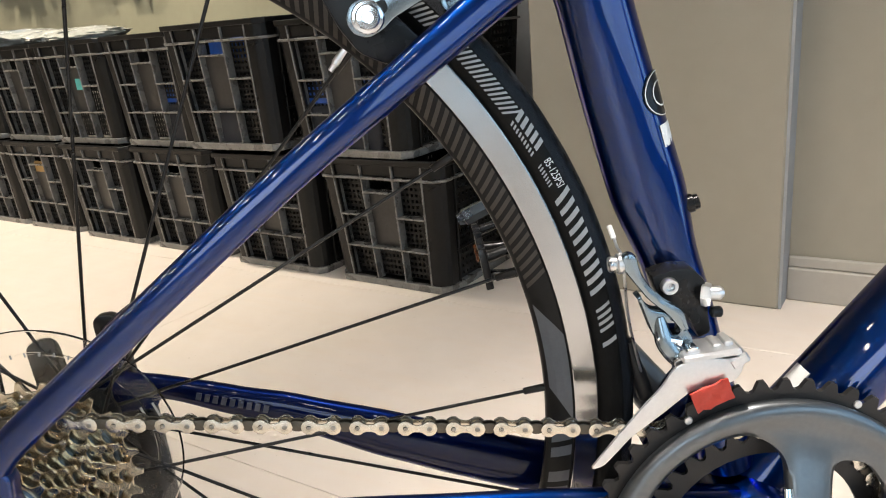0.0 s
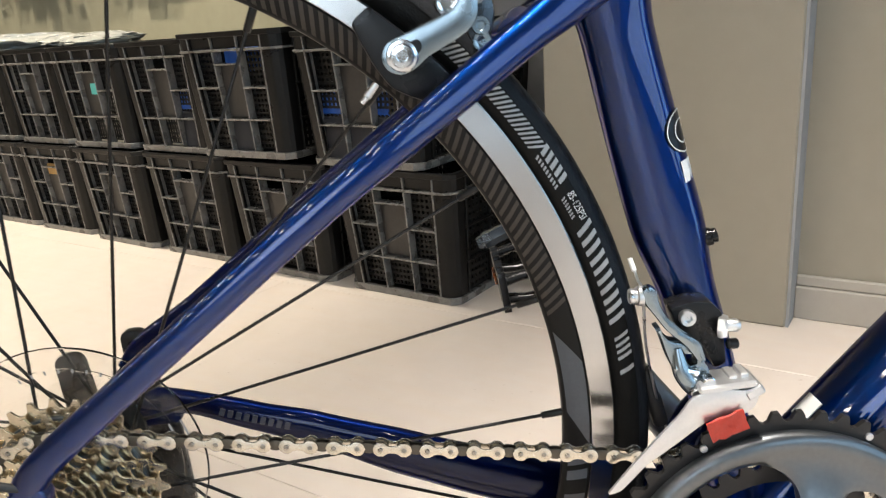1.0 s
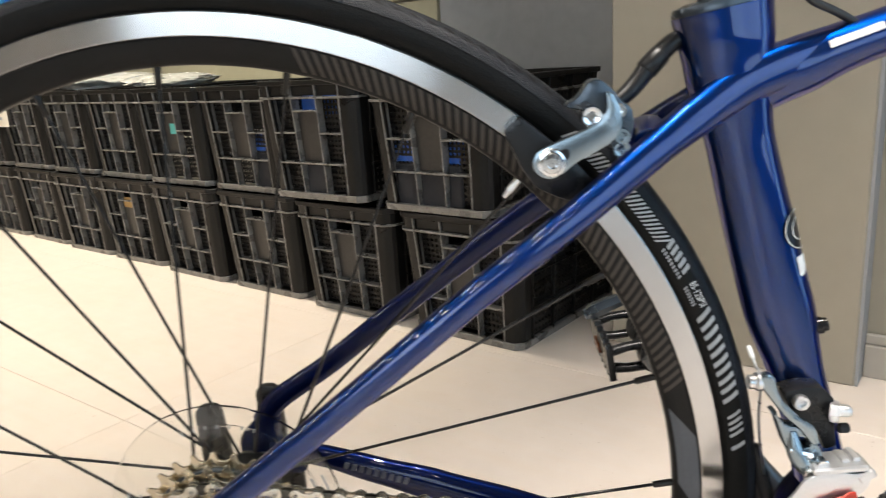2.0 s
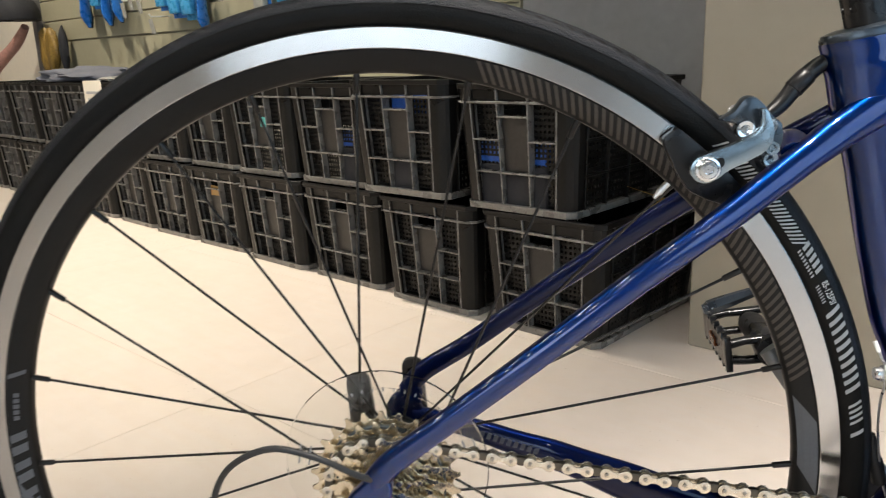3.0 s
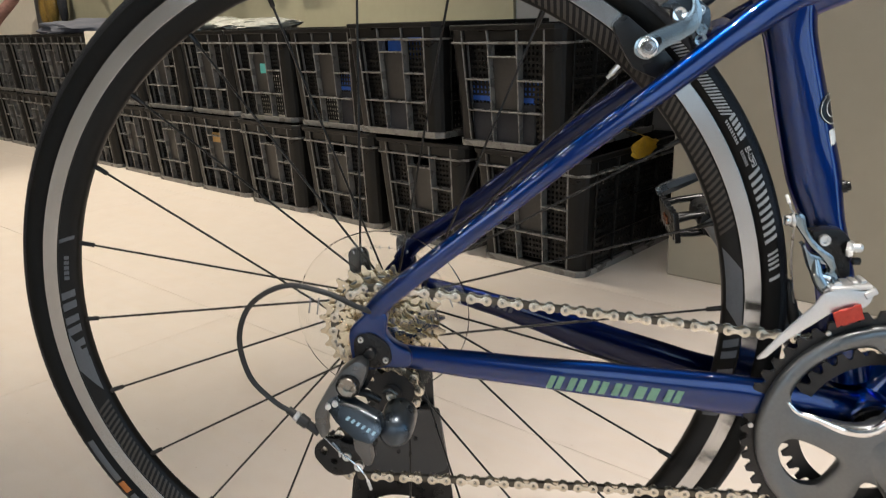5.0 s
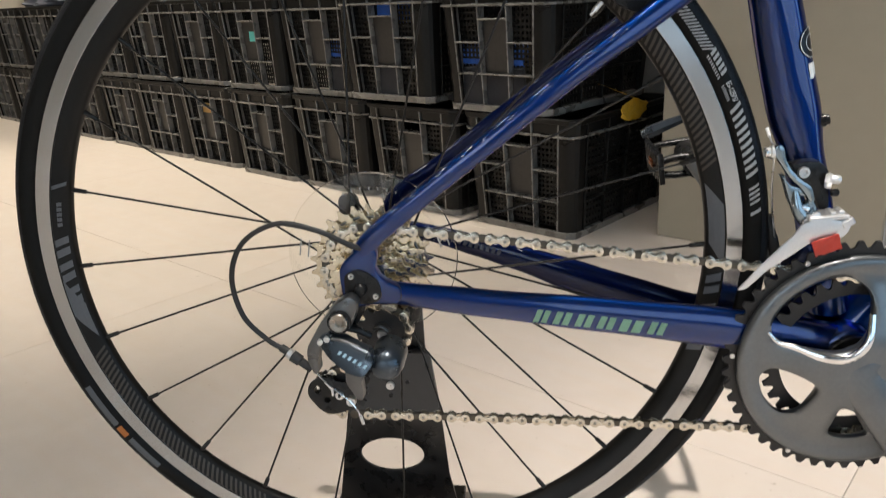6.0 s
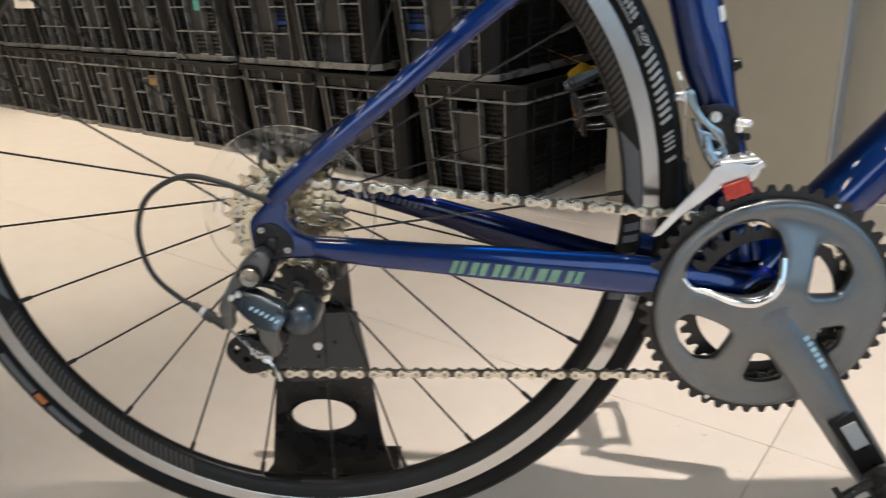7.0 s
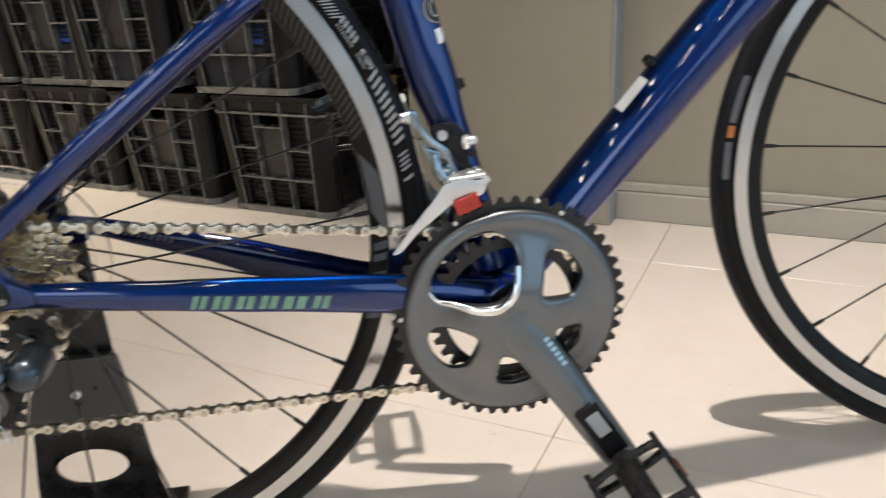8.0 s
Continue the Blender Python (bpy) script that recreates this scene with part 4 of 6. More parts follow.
for s in (-1, 1):
    # the far side takes the darker copy, its shade put into the colour
    mt = "paint" if s < 0 else "paint_shade"
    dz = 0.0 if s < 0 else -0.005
    frame_tube("seat_stay", [(0.002, s * 0.071, 0.362), (0.016, s * 0.072, 0.3795), (0.055, s * 0.071, 0.4105 + dz), (0.107, s * 0.067, 0.4505 + dz), (0.165, s * 0.058, 0.4945 + dz), (0.213, s * 0.048, 0.5275 + dz / 2), (0.262, s * 0.028, 0.561), (0.290, s * 0.0160, 0.5785), (0.316, s * 0.0106, 0.5935), (0.346, s * 0.0074, 0.6040), (0.392, s * 0.0030, 0.6165)],
               [(0.0055, 0.0085), (0.0060, 0.0082), (0.0062, 0.0078), (0.0066, 0.0078), (0.0070, 0.0080), (0.0076, 0.0084), (0.0085, 0.0095), (0.0082, 0.0108), (0.0076, 0.0118), (0.0070, 0.0120), (0.0050, 0.0100)], mt, sides=32, square=0.82)
    if s < 0:
        frame_tube("chain_stay", [(0.006, -0.070, 0.331), (0.030, -0.0675, 0.3270), (0.10, -0.0595, 0.3150), (0.20, -0.0500, 0.3005), (0.285, -0.043, 0.2880), (0.345, -0.034, 0.275), (0.385, -0.028, 0.264)],
                   [(0.0060, 0.0085), (0.0065, 0.0098), (0.0075, 0.0122), (0.0085, 0.0152), (0.0095, 0.0175), (0.013, 0.0195), (0.016, 0.021)], mt)
    else:
        mt = "paint_shade"
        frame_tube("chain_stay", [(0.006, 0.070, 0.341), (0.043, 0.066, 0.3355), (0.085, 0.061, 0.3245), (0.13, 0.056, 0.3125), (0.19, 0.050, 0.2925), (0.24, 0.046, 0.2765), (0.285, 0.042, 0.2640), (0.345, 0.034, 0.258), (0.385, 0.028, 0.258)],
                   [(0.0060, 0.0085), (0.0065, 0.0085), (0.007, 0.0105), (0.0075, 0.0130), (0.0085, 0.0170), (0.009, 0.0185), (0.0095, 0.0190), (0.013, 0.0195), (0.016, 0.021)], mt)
    # rear dropout plates
    bm = bmesh.new()
    plate(bm, rounded([(-0.017, 0.352), (0.004, 0.372), (0.016, 0.366), (0.013, 0.349), (0.020, 0.341), (0.034, 0.3345), (0.032, 0.3205), (0.010, 0.3205), (-0.006, 0.317), (-0.015, 0.326)], 0.008), s * 0.0660, s * 0.0765, bevel=0.002)
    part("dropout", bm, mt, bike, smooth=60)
frame_tube("seat_tube", [(0.3055, 0, 0.6340), (0.3080, 0, 0.6200), (0.3105, 0, 0.600), (0.3185, 0, 0.560), (0.333, 0, 0.503), (0.3445, 0, 0.462), (0.3585, 0, 0.415), (0.371, 0, 0.372), (0.390, 0, 0.290)],
           [(0.0185, 0.0275), (0.0183, 0.0262), (0.0175, 0.0240), (0.0152, 0.0190), (0.0150, 0.0200), (0.0155, 0.0205), (0.0160, 0.0160), (0.0185, 0.0150), (0.024, 0.018)])
frame_tube("down_tube", [(0.405, 0, 0.272), (0.440, 0, 0.310), (0.5365, 0, 0.4185), (0.640, 0, 0.532), (0.772, 0, 0.665)],
           [(0.027, 0.022), (0.0265, 0.0235), (0.0255, 0.0245), (0.0250, 0.0245), (0.022, 0.025)])
frame_tube("top_tube", [(0.318, 0, 0.592), (0.345, 0, 0.600), (0.392, 0, 0.6165), (0.52, 0, 0.652), (0.66, 0, 0.692), (0.775, 0, 0.722)],
           [(0.0130, 0.0200), (0.0150, 0.0165), (0.0165, 0.0130), (0.0175, 0.0130), (0.0175, 0.0150), (0.018, 0.019)])
frame_tube("head_tube", [(0.762, 0, 0.765), (0.775, 0, 0.718), (0.797, 0, 0.645)], [(0.020, 0.020), (0.019, 0.019), (0.025, 0.025)])
bm = bmesh.new()
lathe(bm, [(0.0145, -0.0435), (0.0215, -0.0435), (0.0235, -0.041), (0.0245, -0.025), (0.0245, 0.025), (0.0235, 0.041), (0.0215, 0.0435), (0.0145, 0.0435)], 40, (BBX, 0, BBZ), closed=True)
part("bottom_bracket_shell", bm, "paint", bike, smooth=60)
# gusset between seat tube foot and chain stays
frame_tube("stay_bridge", [(0.350, 0.0, 0.300), (0.362, 0, 0.330), (0.372, 0, 0.350)], [(0.022, 0.010), (0.018, 0.009), (0.012, 0.007)], "paint_shade")

# fork, turned with the wheel
side = (pose(0, 0, 0, 0, 0, FTURN) @ Vector((0, 1, 0)))
for s in (-1, 1):
    top = Vector((0.800, 0, 0.640)) + side * (s * 0.034)
    low = Vector((FX, 0, AZ)) + side * (s * 0.054)
    mid = top.lerp(low, 0.55) + side * (s * 0.004) + Vector((-0.014, 0, -0.006))
    frame_tube("fork_blade", [top, mid, low], [(0.011, 0.020), (0.009, 0.015), (0.006, 0.009)], "paint", flat=True)
bm = bmesh.new()
box(bm, (0.052, 0.092, 0.050), bevel=0.014, segments=3, m=pose(0.799, 0, 0.640, 0, 16, FTURN))
part("fork_crown", bm, "paint", bike, smooth=60)

# seat post and collar
bm = bmesh.new()
tube(bm, [(0.3095, 0, 0.618), (0.3065, 0, 0.640), (0.262, 0, 0.80)], 0.0136, 28, radii=[(0.0136, 0.0136)] * 3, flat=True)
part("seat_post", bm, "black", bike, "black round seat post with white height marks")
bm = bmesh.new()
tube(bm, [(0.3054, 0, 0.6342), (0.3050, 0, 0.6362), (0.3044, 0, 0.6392), (0.3040, 0, 0.6408)], 0.02, 28, radii=[(0.0180, 0.0268), (0.0182, 0.0270), (0.0172, 0.0255), (0.0140, 0.0200)], flat=True)
part("seat_collar", bm, "dkgrey", bike, "thin dark grey clamp collar of the seat post")
bm = bmesh.new()
for k in range(9):
    f = 0.06 + 0.10 * k
    p = Vector((0.3065, 0, 0.640)).lerp(Vector((0.262, 0, 0.80)), f)
    box(bm, (0.0006, 0.004 if k % 2 else 0.007, 0.0009), m=pose(p.x - 0.0128, p.y - 0.004, p.z, 0, -15, 20))
part("height_marks", bm, "white", bike, "short white scale marks")

# graphics on the frame
def flat_blocks(bm, origin, ax, up, w, h, slit=0.16, slant=0.25, depth=0.0006):
    """A plain slanted block split by a slit, in place of a letter."""
    nrm = ax.cross(up).normalized()
    for x0, x1, y0, y1 in (((0, 1, 0, 0.5 - slit / 2), (0, 1, 0.5 + slit / 2, 1)) if slit else ((0, 1, 0, 1),)):
        vs = []
        for d in (0, depth):
            for x, y in ((x0, y0), (x1, y0), (x1, y1), (x0, y1)):
                vs.append(bm.verts.new(origin + ax * (w * x + slant * h * y) + up * (h * y) + nrm * d))
        for q in ((0, 1, 2, 3), (4, 5, 6, 7), (0, 1, 5, 4), (1, 2, 6, 5), (2, 3, 7, 6), (3, 0, 4, 7)):
            bm.faces.new([vs[k] for k in q])
    bmesh.ops.recalc_face_normals(bm, faces=bm.faces)


def stay_surface(x):
    """Centre, half thickness and half height of the near chain stay at x."""
    pts = ((0.10, -0.0595, 0.3150, 0.0075, 0.0122), (0.20, -0.0500, 0.3005, 0.0085, 0.0152), (0.285, -0.043, 0.2880, 0.0095, 0.0175))
    for p, q in zip(pts, pts[1:]):
        if x <= q[0] or q is pts[-1]:
            t = (x - p[0]) / (q[0] - p[0])
            return [a + (b - a) * t for a, b in zip(p[1:], q[1:])]


x = 0.138
for w in (0.0125, 0.0145, 0.0145, 0.0145, 0.020, 0.0145):
    y, z, hy, hz = stay_surface(x + w / 2)
    bm = bmesh.new()
    along = Vector((1, 0.085, -0.148)).normalized()
    for f in (0.0, 0.52):
        flat_blocks(bm, Vector((x, y - hy - 0.0008, z - 0.0075)) + along * (w * f), along, Vector((0, 0.04, 1)).normalized(), w * 0.36, 0.0108, slit=0, slant=0.4)
    part("stay_graphic", bm, "greenprint", bike, "pale green printed block on the chain stay", smooth=0)
    x += w + 0.0033
x = 0.062
for k in range(9):
    y = 0.0625 - (x - 0.06) * 0.085
    z = 0.3335 - (x - 0.06) * 0.27
    bm = bmesh.new()
    flat_blocks(bm, Vector((x, y - 0.0084, z - 0.002)), Vector((1, -0.08, -0.24)).normalized(), Vector((0.1, 0, 1)).normalized(), 0.0034, 0.0055, slit=0)
    part("stay_graphic", bm, "navyprint", bike, "faint grey printed bar on the far chain stay", smooth=0)
    x += 0.0054


def seat_tube_point(phi, z, lift=0.0006):
    """A place on the seat tube's skin, phi degrees from its front towards the near side."""
    c = 0.333 + (0.503 - z) * 0.25
    r = radians(phi)
    return Vector((c + (0.0201 + lift) * math.cos(r) * 0.97, -(0.0151 + lift) * math.sin(r), z + 0.0049 * math.cos(r)))


def badge_ring(name, r0, r1, material, lift, label, phi0=27.0, z0=0.5065):
    bm = bmesh.new()
    n = 36
    rows = []
    for j in range(4):
        r = r0 + (r1 - r0) * j / 3
        rows.append([bm.verts.new(seat_tube_point(phi0 + math.degrees(r * math.cos(2 * math.pi * k / n) / 0.0172), z0 + r * math.sin(2 * math.pi * k / n), lift)) for k in range(n)])
    for p, q in zip(rows, rows[1:]):
        for k in range(n):
            bm.faces.new((p[k], p[(k + 1) % n], q[(k + 1) % n], q[k]))
    bmesh.ops.recalc_face_normals(bm, faces=bm.faces)
    part(name, bm, material, bike, label, smooth=60)


badge_ring("round_badge", 0.0002, 0.0118, "black", 0.0004, "round black badge with white rings")
badge_ring("badge_rim", 0.0108, 0.0113, "white", 0.0008, "thin white ring")
badge_ring("badge_centre", 0.0058, 0.0065, "white", 0.0008, "white inner ring")
bm = bmesh.new()
rows = [[bm.verts.new(seat_tube_point(phi, z, 0.0006)) for phi in (14, 26, 38, 50)] for z in (0.4800, 0.4860, 0.4915)]
for p, q in zip(rows, rows[1:]):
    for k in range(3):
        bm.faces.new((p[k], p[k + 1], q[k + 1], q[k]))
bmesh.ops.recalc_face_normals(bm, faces=bm.faces)
part("size_sticker", bm, "white", bike, "small white size sticker", smooth=60)
bm = bmesh.new()
along, out = Vector((0.664, 0, 0.747)), Vector((-0.742, -0.10, 0.66)).normalized()
across = along.cross(out)
frame_m = Matrix(((along.x, out.x, across.x, 0.4315), (along.y, out.y, across.y, -0.002), (along.z, out.z, across.z, 0.3370), (0, 0, 0, 1)))
box(bm, (0.0160, 0.0008, 0.0130), m=frame_m)
part("code_sticker", bm, "white", bike, "small white sticker on the down tube", smooth=0)
bm = bmesh.new()
box(bm, (0.033, 0.0006, 0.0090), m=pose(0.5135, -0.0150, 0.4315, -52, -49, 0) @ pose(0, -0.0035, 0))
part("down_tube_sticker", bm, "silverprint", bike, "white sticker on the top of the down tube", smooth=0)
for x, y, z, turn in ((0.366, -0.004, 0.4495, -14), (0.5345, 0.0, 0.4560, 45)):
    bm = bmesh.new()
    d = Vector((0.97, -0.1, 0.23)).normalized() if turn < 0 else Vector((-0.755, 0, 0.655))
    p = Vector((x, y, z))
    tube(bm, [p - d * 0.004, p + d * 0.003, p + d * 0.0035, p + d * 0.006, p + d * 0.0065], 0.005, 14, radii=[0.0052, 0.0052, 0.0042, 0.0042, 0.003])
    part("bottle_boss", bm, "black", bike, "black bottle cage bolt")

# ---- cassette and spoke guard ----
bm = bmesh.new()
lathe(bm, [(0.017, -0.0095), (0.0610, -0.0095), (0.0625, -0.0099), (0.0748, -0.0099), (0.0757, -0.0095), (0.0757, -0.0091), (0.0748, -0.0087), (0.0625, -0.0087), (0.0610, -0.0083), (0.017, -0.0083)], 128, (-0.0022, 0, AZ + 0.0032), closed=True)
guard = part("spoke_guard", bm, "clear", bike, "clear plastic spoke guard disc with small white print", smooth=8)
guard.visible_shadow = False
bm = bmesh.new()
for a0, a1, n in ((70, 112, 7),):
    for k in range(n):
        a = radians(a1 - (a1 - a0) * k / (n - 1))
        p = wheel_point(0.0645, a, -0.0103)
        box(bm, (0.0010, 0.0003, 0.0026), m=pose(*p, 0, -math.degrees(a) + 90, 0))
for a in (170, 18):
    for r, w, h in ((0.063, 0.0012, 0.016), (0.0705, 0.0012, 0.016)):
        p = wheel_point(r - 0.003, radians(a), -0.0103)
        box(bm, (w, 0.0003, h), m=pose(*p, 0, -a, 0))
tagged(part("guard_print", bm, "silverprint", guard, "pale printed marks", smooth=0), kind="stuff")
TEETH = (11, 12, 13, 14, 15, 17, 19, 21, 23, 26)
bm = bmesh.new()
lathe(bm, [(0.010, -0.0625), (0.0155, -0.0625), (0.0165, -0.0615), (0.0165, -0.016), (0.010, -0.016)], 32, (0, 0, AZ), closed=True)
cassette = part("cassette", bm, "dkgrey", bike, "ten-speed cassette of nickel-plated sprockets")
SPR_Y = {}
for k, n in enumerate(TEETH):
    y = -0.0605 + 0.00405 * k
    SPR_Y[n] = y
    pitch_r = 0.0127 / (2 * math.sin(math.pi / n))
    bm = bmesh.new()
    outer = sprocket_outline(0, AZ, n, pitch_r - 0.0037, pitch_r + 0.0020, phase=0.31 * k)
    holes = [circle(0, AZ, 0.0152, 24)]
    if n >= 17:
        mid = (0.0152 + pitch_r - 0.0085) / 2
        m = 8 if n < 22 else 10
        hr = min(0.0042, (pitch_r - 0.026) * 0.30)
        holes += [circle(mid * math.cos(0.4 * k + 2 * math.pi * j / m), AZ + mid * math.sin(0.4 * k + 2 * math.pi * j / m), hr, 10) for j in range(m)]
    if n >= 13:
        rr = pitch_r - 0.0062
        holes += [circle(rr * math.cos(0.31 * k + 2 * math.pi * j / n), AZ + rr * math.sin(0.31 * k + 2 * math.pi * j / n), 0.0011, 8) for j in range(0, n, 3)]
    plate(bm, outer, y - 0.0008, y + 0.0008, holes, bevel=0.00025)
    if k:
        sp = bmesh.new()
        lathe(sp, [(0.0150, y - 0.0032), (pitch_r - 0.0085, y - 0.0032), (pitch_r - 0.0085, y - 0.0009), (0.0150, y - 0.0009)], 32, (0, 0, AZ), closed=True)
        part("spacer", sp, "dkgrey", cassette)
    part("sprocket", bm, "sprocket", cassette, smooth=0)
bm = bmesh.new()
disc(bm, (0, -0.0632, AZ), 0.0155, 0.003, sides=32, bevel=0.0008)
part("lock_ring", bm, "alloy", cassette)

# ---- chain ----
PITCHL = 0.0127


def plate_outline(r=0.0044, waist=0.0021, n=9):
    half = []
    for k in range(n):
        a = 0.62 + (2 * math.pi - 1.24) * k / (n - 1)
        half.append((-PITCHL / 2 + r * math.cos(a), r * math.sin(a)))
    return half + [(-0.0012, -waist), (0.0012, -waist)] + [(-x, -z) for x, z in half] + [(0.0012, waist), (-0.0012, waist)]


def link_meshes():
    def paint(bm, done, index):
        for f in bm.faces:
            if f not in done:
                f.material_index = index
                done.add(f)

    bm, done = bmesh.new(), set()
    for k in (-1, 1):
        plate(bm, plate_outline(), k * 0.0023, k * 0.0033, bevel=0.00045)
    paint(bm, done, 0)
    for k in (-1, 1):
        for e in (-1, 1):
            lathe(bm, [(0.0021, 0.0), (0.0021, -k * 0.0003), (0.0014, -k * 0.0003)], 12, (e * PITCHL / 2, k * 0.0034, 0))
    paint(bm, done, 1)
    for k in (-1, 1):
        for e in (-1, 1):
            disc(bm, (e * PITCHL / 2, k * 0.0033, 0), 0.0014, 0.0010, sides=12, bevel=0.0003)
    paint(bm, done, 2)
    outer = link_mesh("outer_link", bm, "nickel+inner_link+pin", 30)
    bm, done = bmesh.new(), set()
    for k in (-1, 1):
        plate(bm, plate_outline(0.0042, 0.0030), k * 0.0012, k * 0.0021, bevel=0.0003)
    paint(bm, done, 0)
    for e in (-1, 1):
        disc(bm, (e * PITCHL / 2, 0, 0), 0.0038, 0.0024, sides=14, bevel=0.0003)
    paint(bm, done, 1)
    inner = link_mesh("inner_link", bm, "inner_link+nickel", 30)
    return outer, inner


def wrap(points, y0, y1, start=0.0):
    """Stations each a pitch apart along a polyline in x-z, y running from y0 to y1."""
    seg = [0.0]
    for p, q in zip(points, points[1:]):
        seg.append(seg[-1] + math.dist(p, q))
    out, s = [], start
    while s < seg[-1]:
        for k in range(len(seg) - 1):
            if seg[k] <= s <= seg[k + 1]:
                t = (s - seg[k]) / (seg[k + 1] - seg[k])
                x = points[k][0] + (points[k + 1][0] - points[k][0]) * t
                z = points[k][1] + (points[k + 1][1] - points[k][1]) * t
                out.append((x, y0 + (y1 - y0) * s / seg[-1], z))
                break
        s += PITCHL
    return out


def arc(cx, cz, r, a0, a1, n=24):
    return [(cx + r * math.cos(radians(a0 + (a1 - a0) * k / n)), cz + r * math.sin(radians(a0 + (a1 - a0) * k / n))) for k in range(n + 1)]


COG_R, RING_R, COG_Y, RING_Y = 0.0386, 0.0688, SPR_Y[19], -0.0425
GP, TP, PUL_R = (0.0085, 0.2790), (-0.0337, 0.2190), 0.0235   # guide and tension pulleys
bm = bmesh.new()
tube(bm, [(0.0, COG_Y, AZ + COG_R - 0.001), (0.002, COG_Y, AZ + COG_R - 0.001)], 0.0012, 6)
chain = part("chain", bm, "inner_link", bike, "nickel-plated bicycle chain, its inner links coloured dark for shade")
outer_me, inner_me = link_meshes()
inv = remember(chain)
top_run = arc(0, AZ, COG_R, 200, 83) + [(BBX + 0.0084, BBZ + RING_R)]
front_arc = arc(BBX, BBZ, RING_R, 83, -91)
low_run = [front_arc[-1], (TP[0] + 0.001, TP[1] - PUL_R)]
tail = arc(TP[0], TP[1], PUL_R, 268, 150) + arc(GP[0], GP[1], PUL_R, -20, 60, 8) + [(-0.033, 0.316), (-0.0380, 0.328)]
runs = [(top_run, COG_Y, RING_Y), (front_arc, RING_Y, RING_Y), (low_run, RING_Y, COG_Y), (tail, COG_Y, COG_Y)]
count = 0
for pts, y0, y1 in runs:
    st = wrap(pts, y0, y1)
    for p, q in zip(st, st[1:]):
        a, b = Vector(p), Vector(q)
        d = b - a
        ob = new("outer_link" if count % 2 == 0 else "inner_link", outer_me if count % 2 == 0 else inner_me)
        ob.parent, ob.matrix_parent_inverse = chain, inv
        ob.matrix_basis = Matrix.Translation((a + b) / 2) @ pose(0, 0, 0, 0, -math.degrees(math.atan2(d.z, d.x)), 0) @ pose(0, 0, 0, 0, 0, math.degrees(math.atan2(d.y, math.hypot(d.x, d.z))))
        count += 1

# ---- crankset ----
crank_dir = Vector((0.090, 0, -0.1385)).normalized()
CR = 0.1675


def at_bb(r, deg):
    return (BBX + r * math.cos(radians(deg)), BBZ + r * math.sin(radians(deg)))


bm = bmesh.new()
# broad ring body with five rounded windows between the arms
def grow(p, k=0.0013):
    """Corners moved out from their middle, to make up for the rounding."""
    c = sum((Vector(q) for q in p), Vector((0, 0))) / len(p)
    return [tuple(Vector(q) + (Vector(q) - c).normalized() * k) for q in p]


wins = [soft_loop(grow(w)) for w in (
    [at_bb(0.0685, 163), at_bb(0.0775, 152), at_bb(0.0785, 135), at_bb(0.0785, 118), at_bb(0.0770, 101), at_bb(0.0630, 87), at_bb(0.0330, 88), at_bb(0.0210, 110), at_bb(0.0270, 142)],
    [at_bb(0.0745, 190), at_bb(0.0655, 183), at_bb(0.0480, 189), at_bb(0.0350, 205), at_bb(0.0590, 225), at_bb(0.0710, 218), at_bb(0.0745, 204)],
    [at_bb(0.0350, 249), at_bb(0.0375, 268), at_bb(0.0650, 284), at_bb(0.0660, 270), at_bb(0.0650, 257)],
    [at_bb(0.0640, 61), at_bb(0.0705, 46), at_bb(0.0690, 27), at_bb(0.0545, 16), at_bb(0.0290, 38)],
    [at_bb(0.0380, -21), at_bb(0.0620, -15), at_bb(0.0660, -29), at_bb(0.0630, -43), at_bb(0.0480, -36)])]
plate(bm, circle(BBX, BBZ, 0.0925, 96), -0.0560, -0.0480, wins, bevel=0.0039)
bmesh.ops.subdivide_edges(bm, edges=[e for e in bm.edges if e.calc_length() > 0.007], cuts=4, use_grid_fill=True)
bmesh.ops.triangulate(bm, faces=[f for f in bm.faces if len(f.verts) > 4])
for v in bm.verts:
    r = math.hypot(v.co.x - BBX, v.co.z - BBZ)
    k = max(0.0, min(1.0, (0.080 - r) / 0.058))
    lip = max(0.0, 1 - abs(r - 0.0855) / 0.006)
    v.co.y -= (0.0168 * k * k * (3 - 2 * k) + 0.0012 * lip) * (1.0 if v.co.y < -0.0520 else 0.75)
crankset = part("crankset", bm, "grey", bike, "grey anodised crankset with a broad chainring", smooth=60)
bm = bmesh.new()
plate(bm, gear_outline(BBX, BBZ, 50, 0.0966, 0.1024, 0.26), -0.0490, -0.0462, [circle(BBX, BBZ, 0.086, 64)])
part("outer_chainring", bm, "ringblack", crankset, "black toothed outer chainring", smooth=30)
bm = bmesh.new()
plate(bm, gear_outline(BBX, BBZ, 34, 0.0640, 0.0712, 0.30), -0.0436, -0.0414, [circle(BBX, BBZ, 0.0560, 48)])
part("inner_chainring", bm, "ringblack", crankset, "black toothed inner chainring", smooth=30)
for a in (178, 244, 354, 62, 306, 118):
    bm = bmesh.new()
    p = at_bb(0.0952, a)
    disc(bm, (p[0], -0.0494, p[1]), 0.0022, 0.0016, sides=12, bevel=0.0003)
    part("ring_pin", bm, "alloy", crankset)
bm = bmesh.new()
lathe(bm, [(0.0002, -0.0720), (0.0120, -0.0717), (0.0160, -0.0695), (0.0180, -0.0650), (0.0185, -0.0560), (0.0002, -0.0560)], 40, (BBX, 0, BBZ))
part("crank_boss", bm, "grey", crankset, smooth=60)
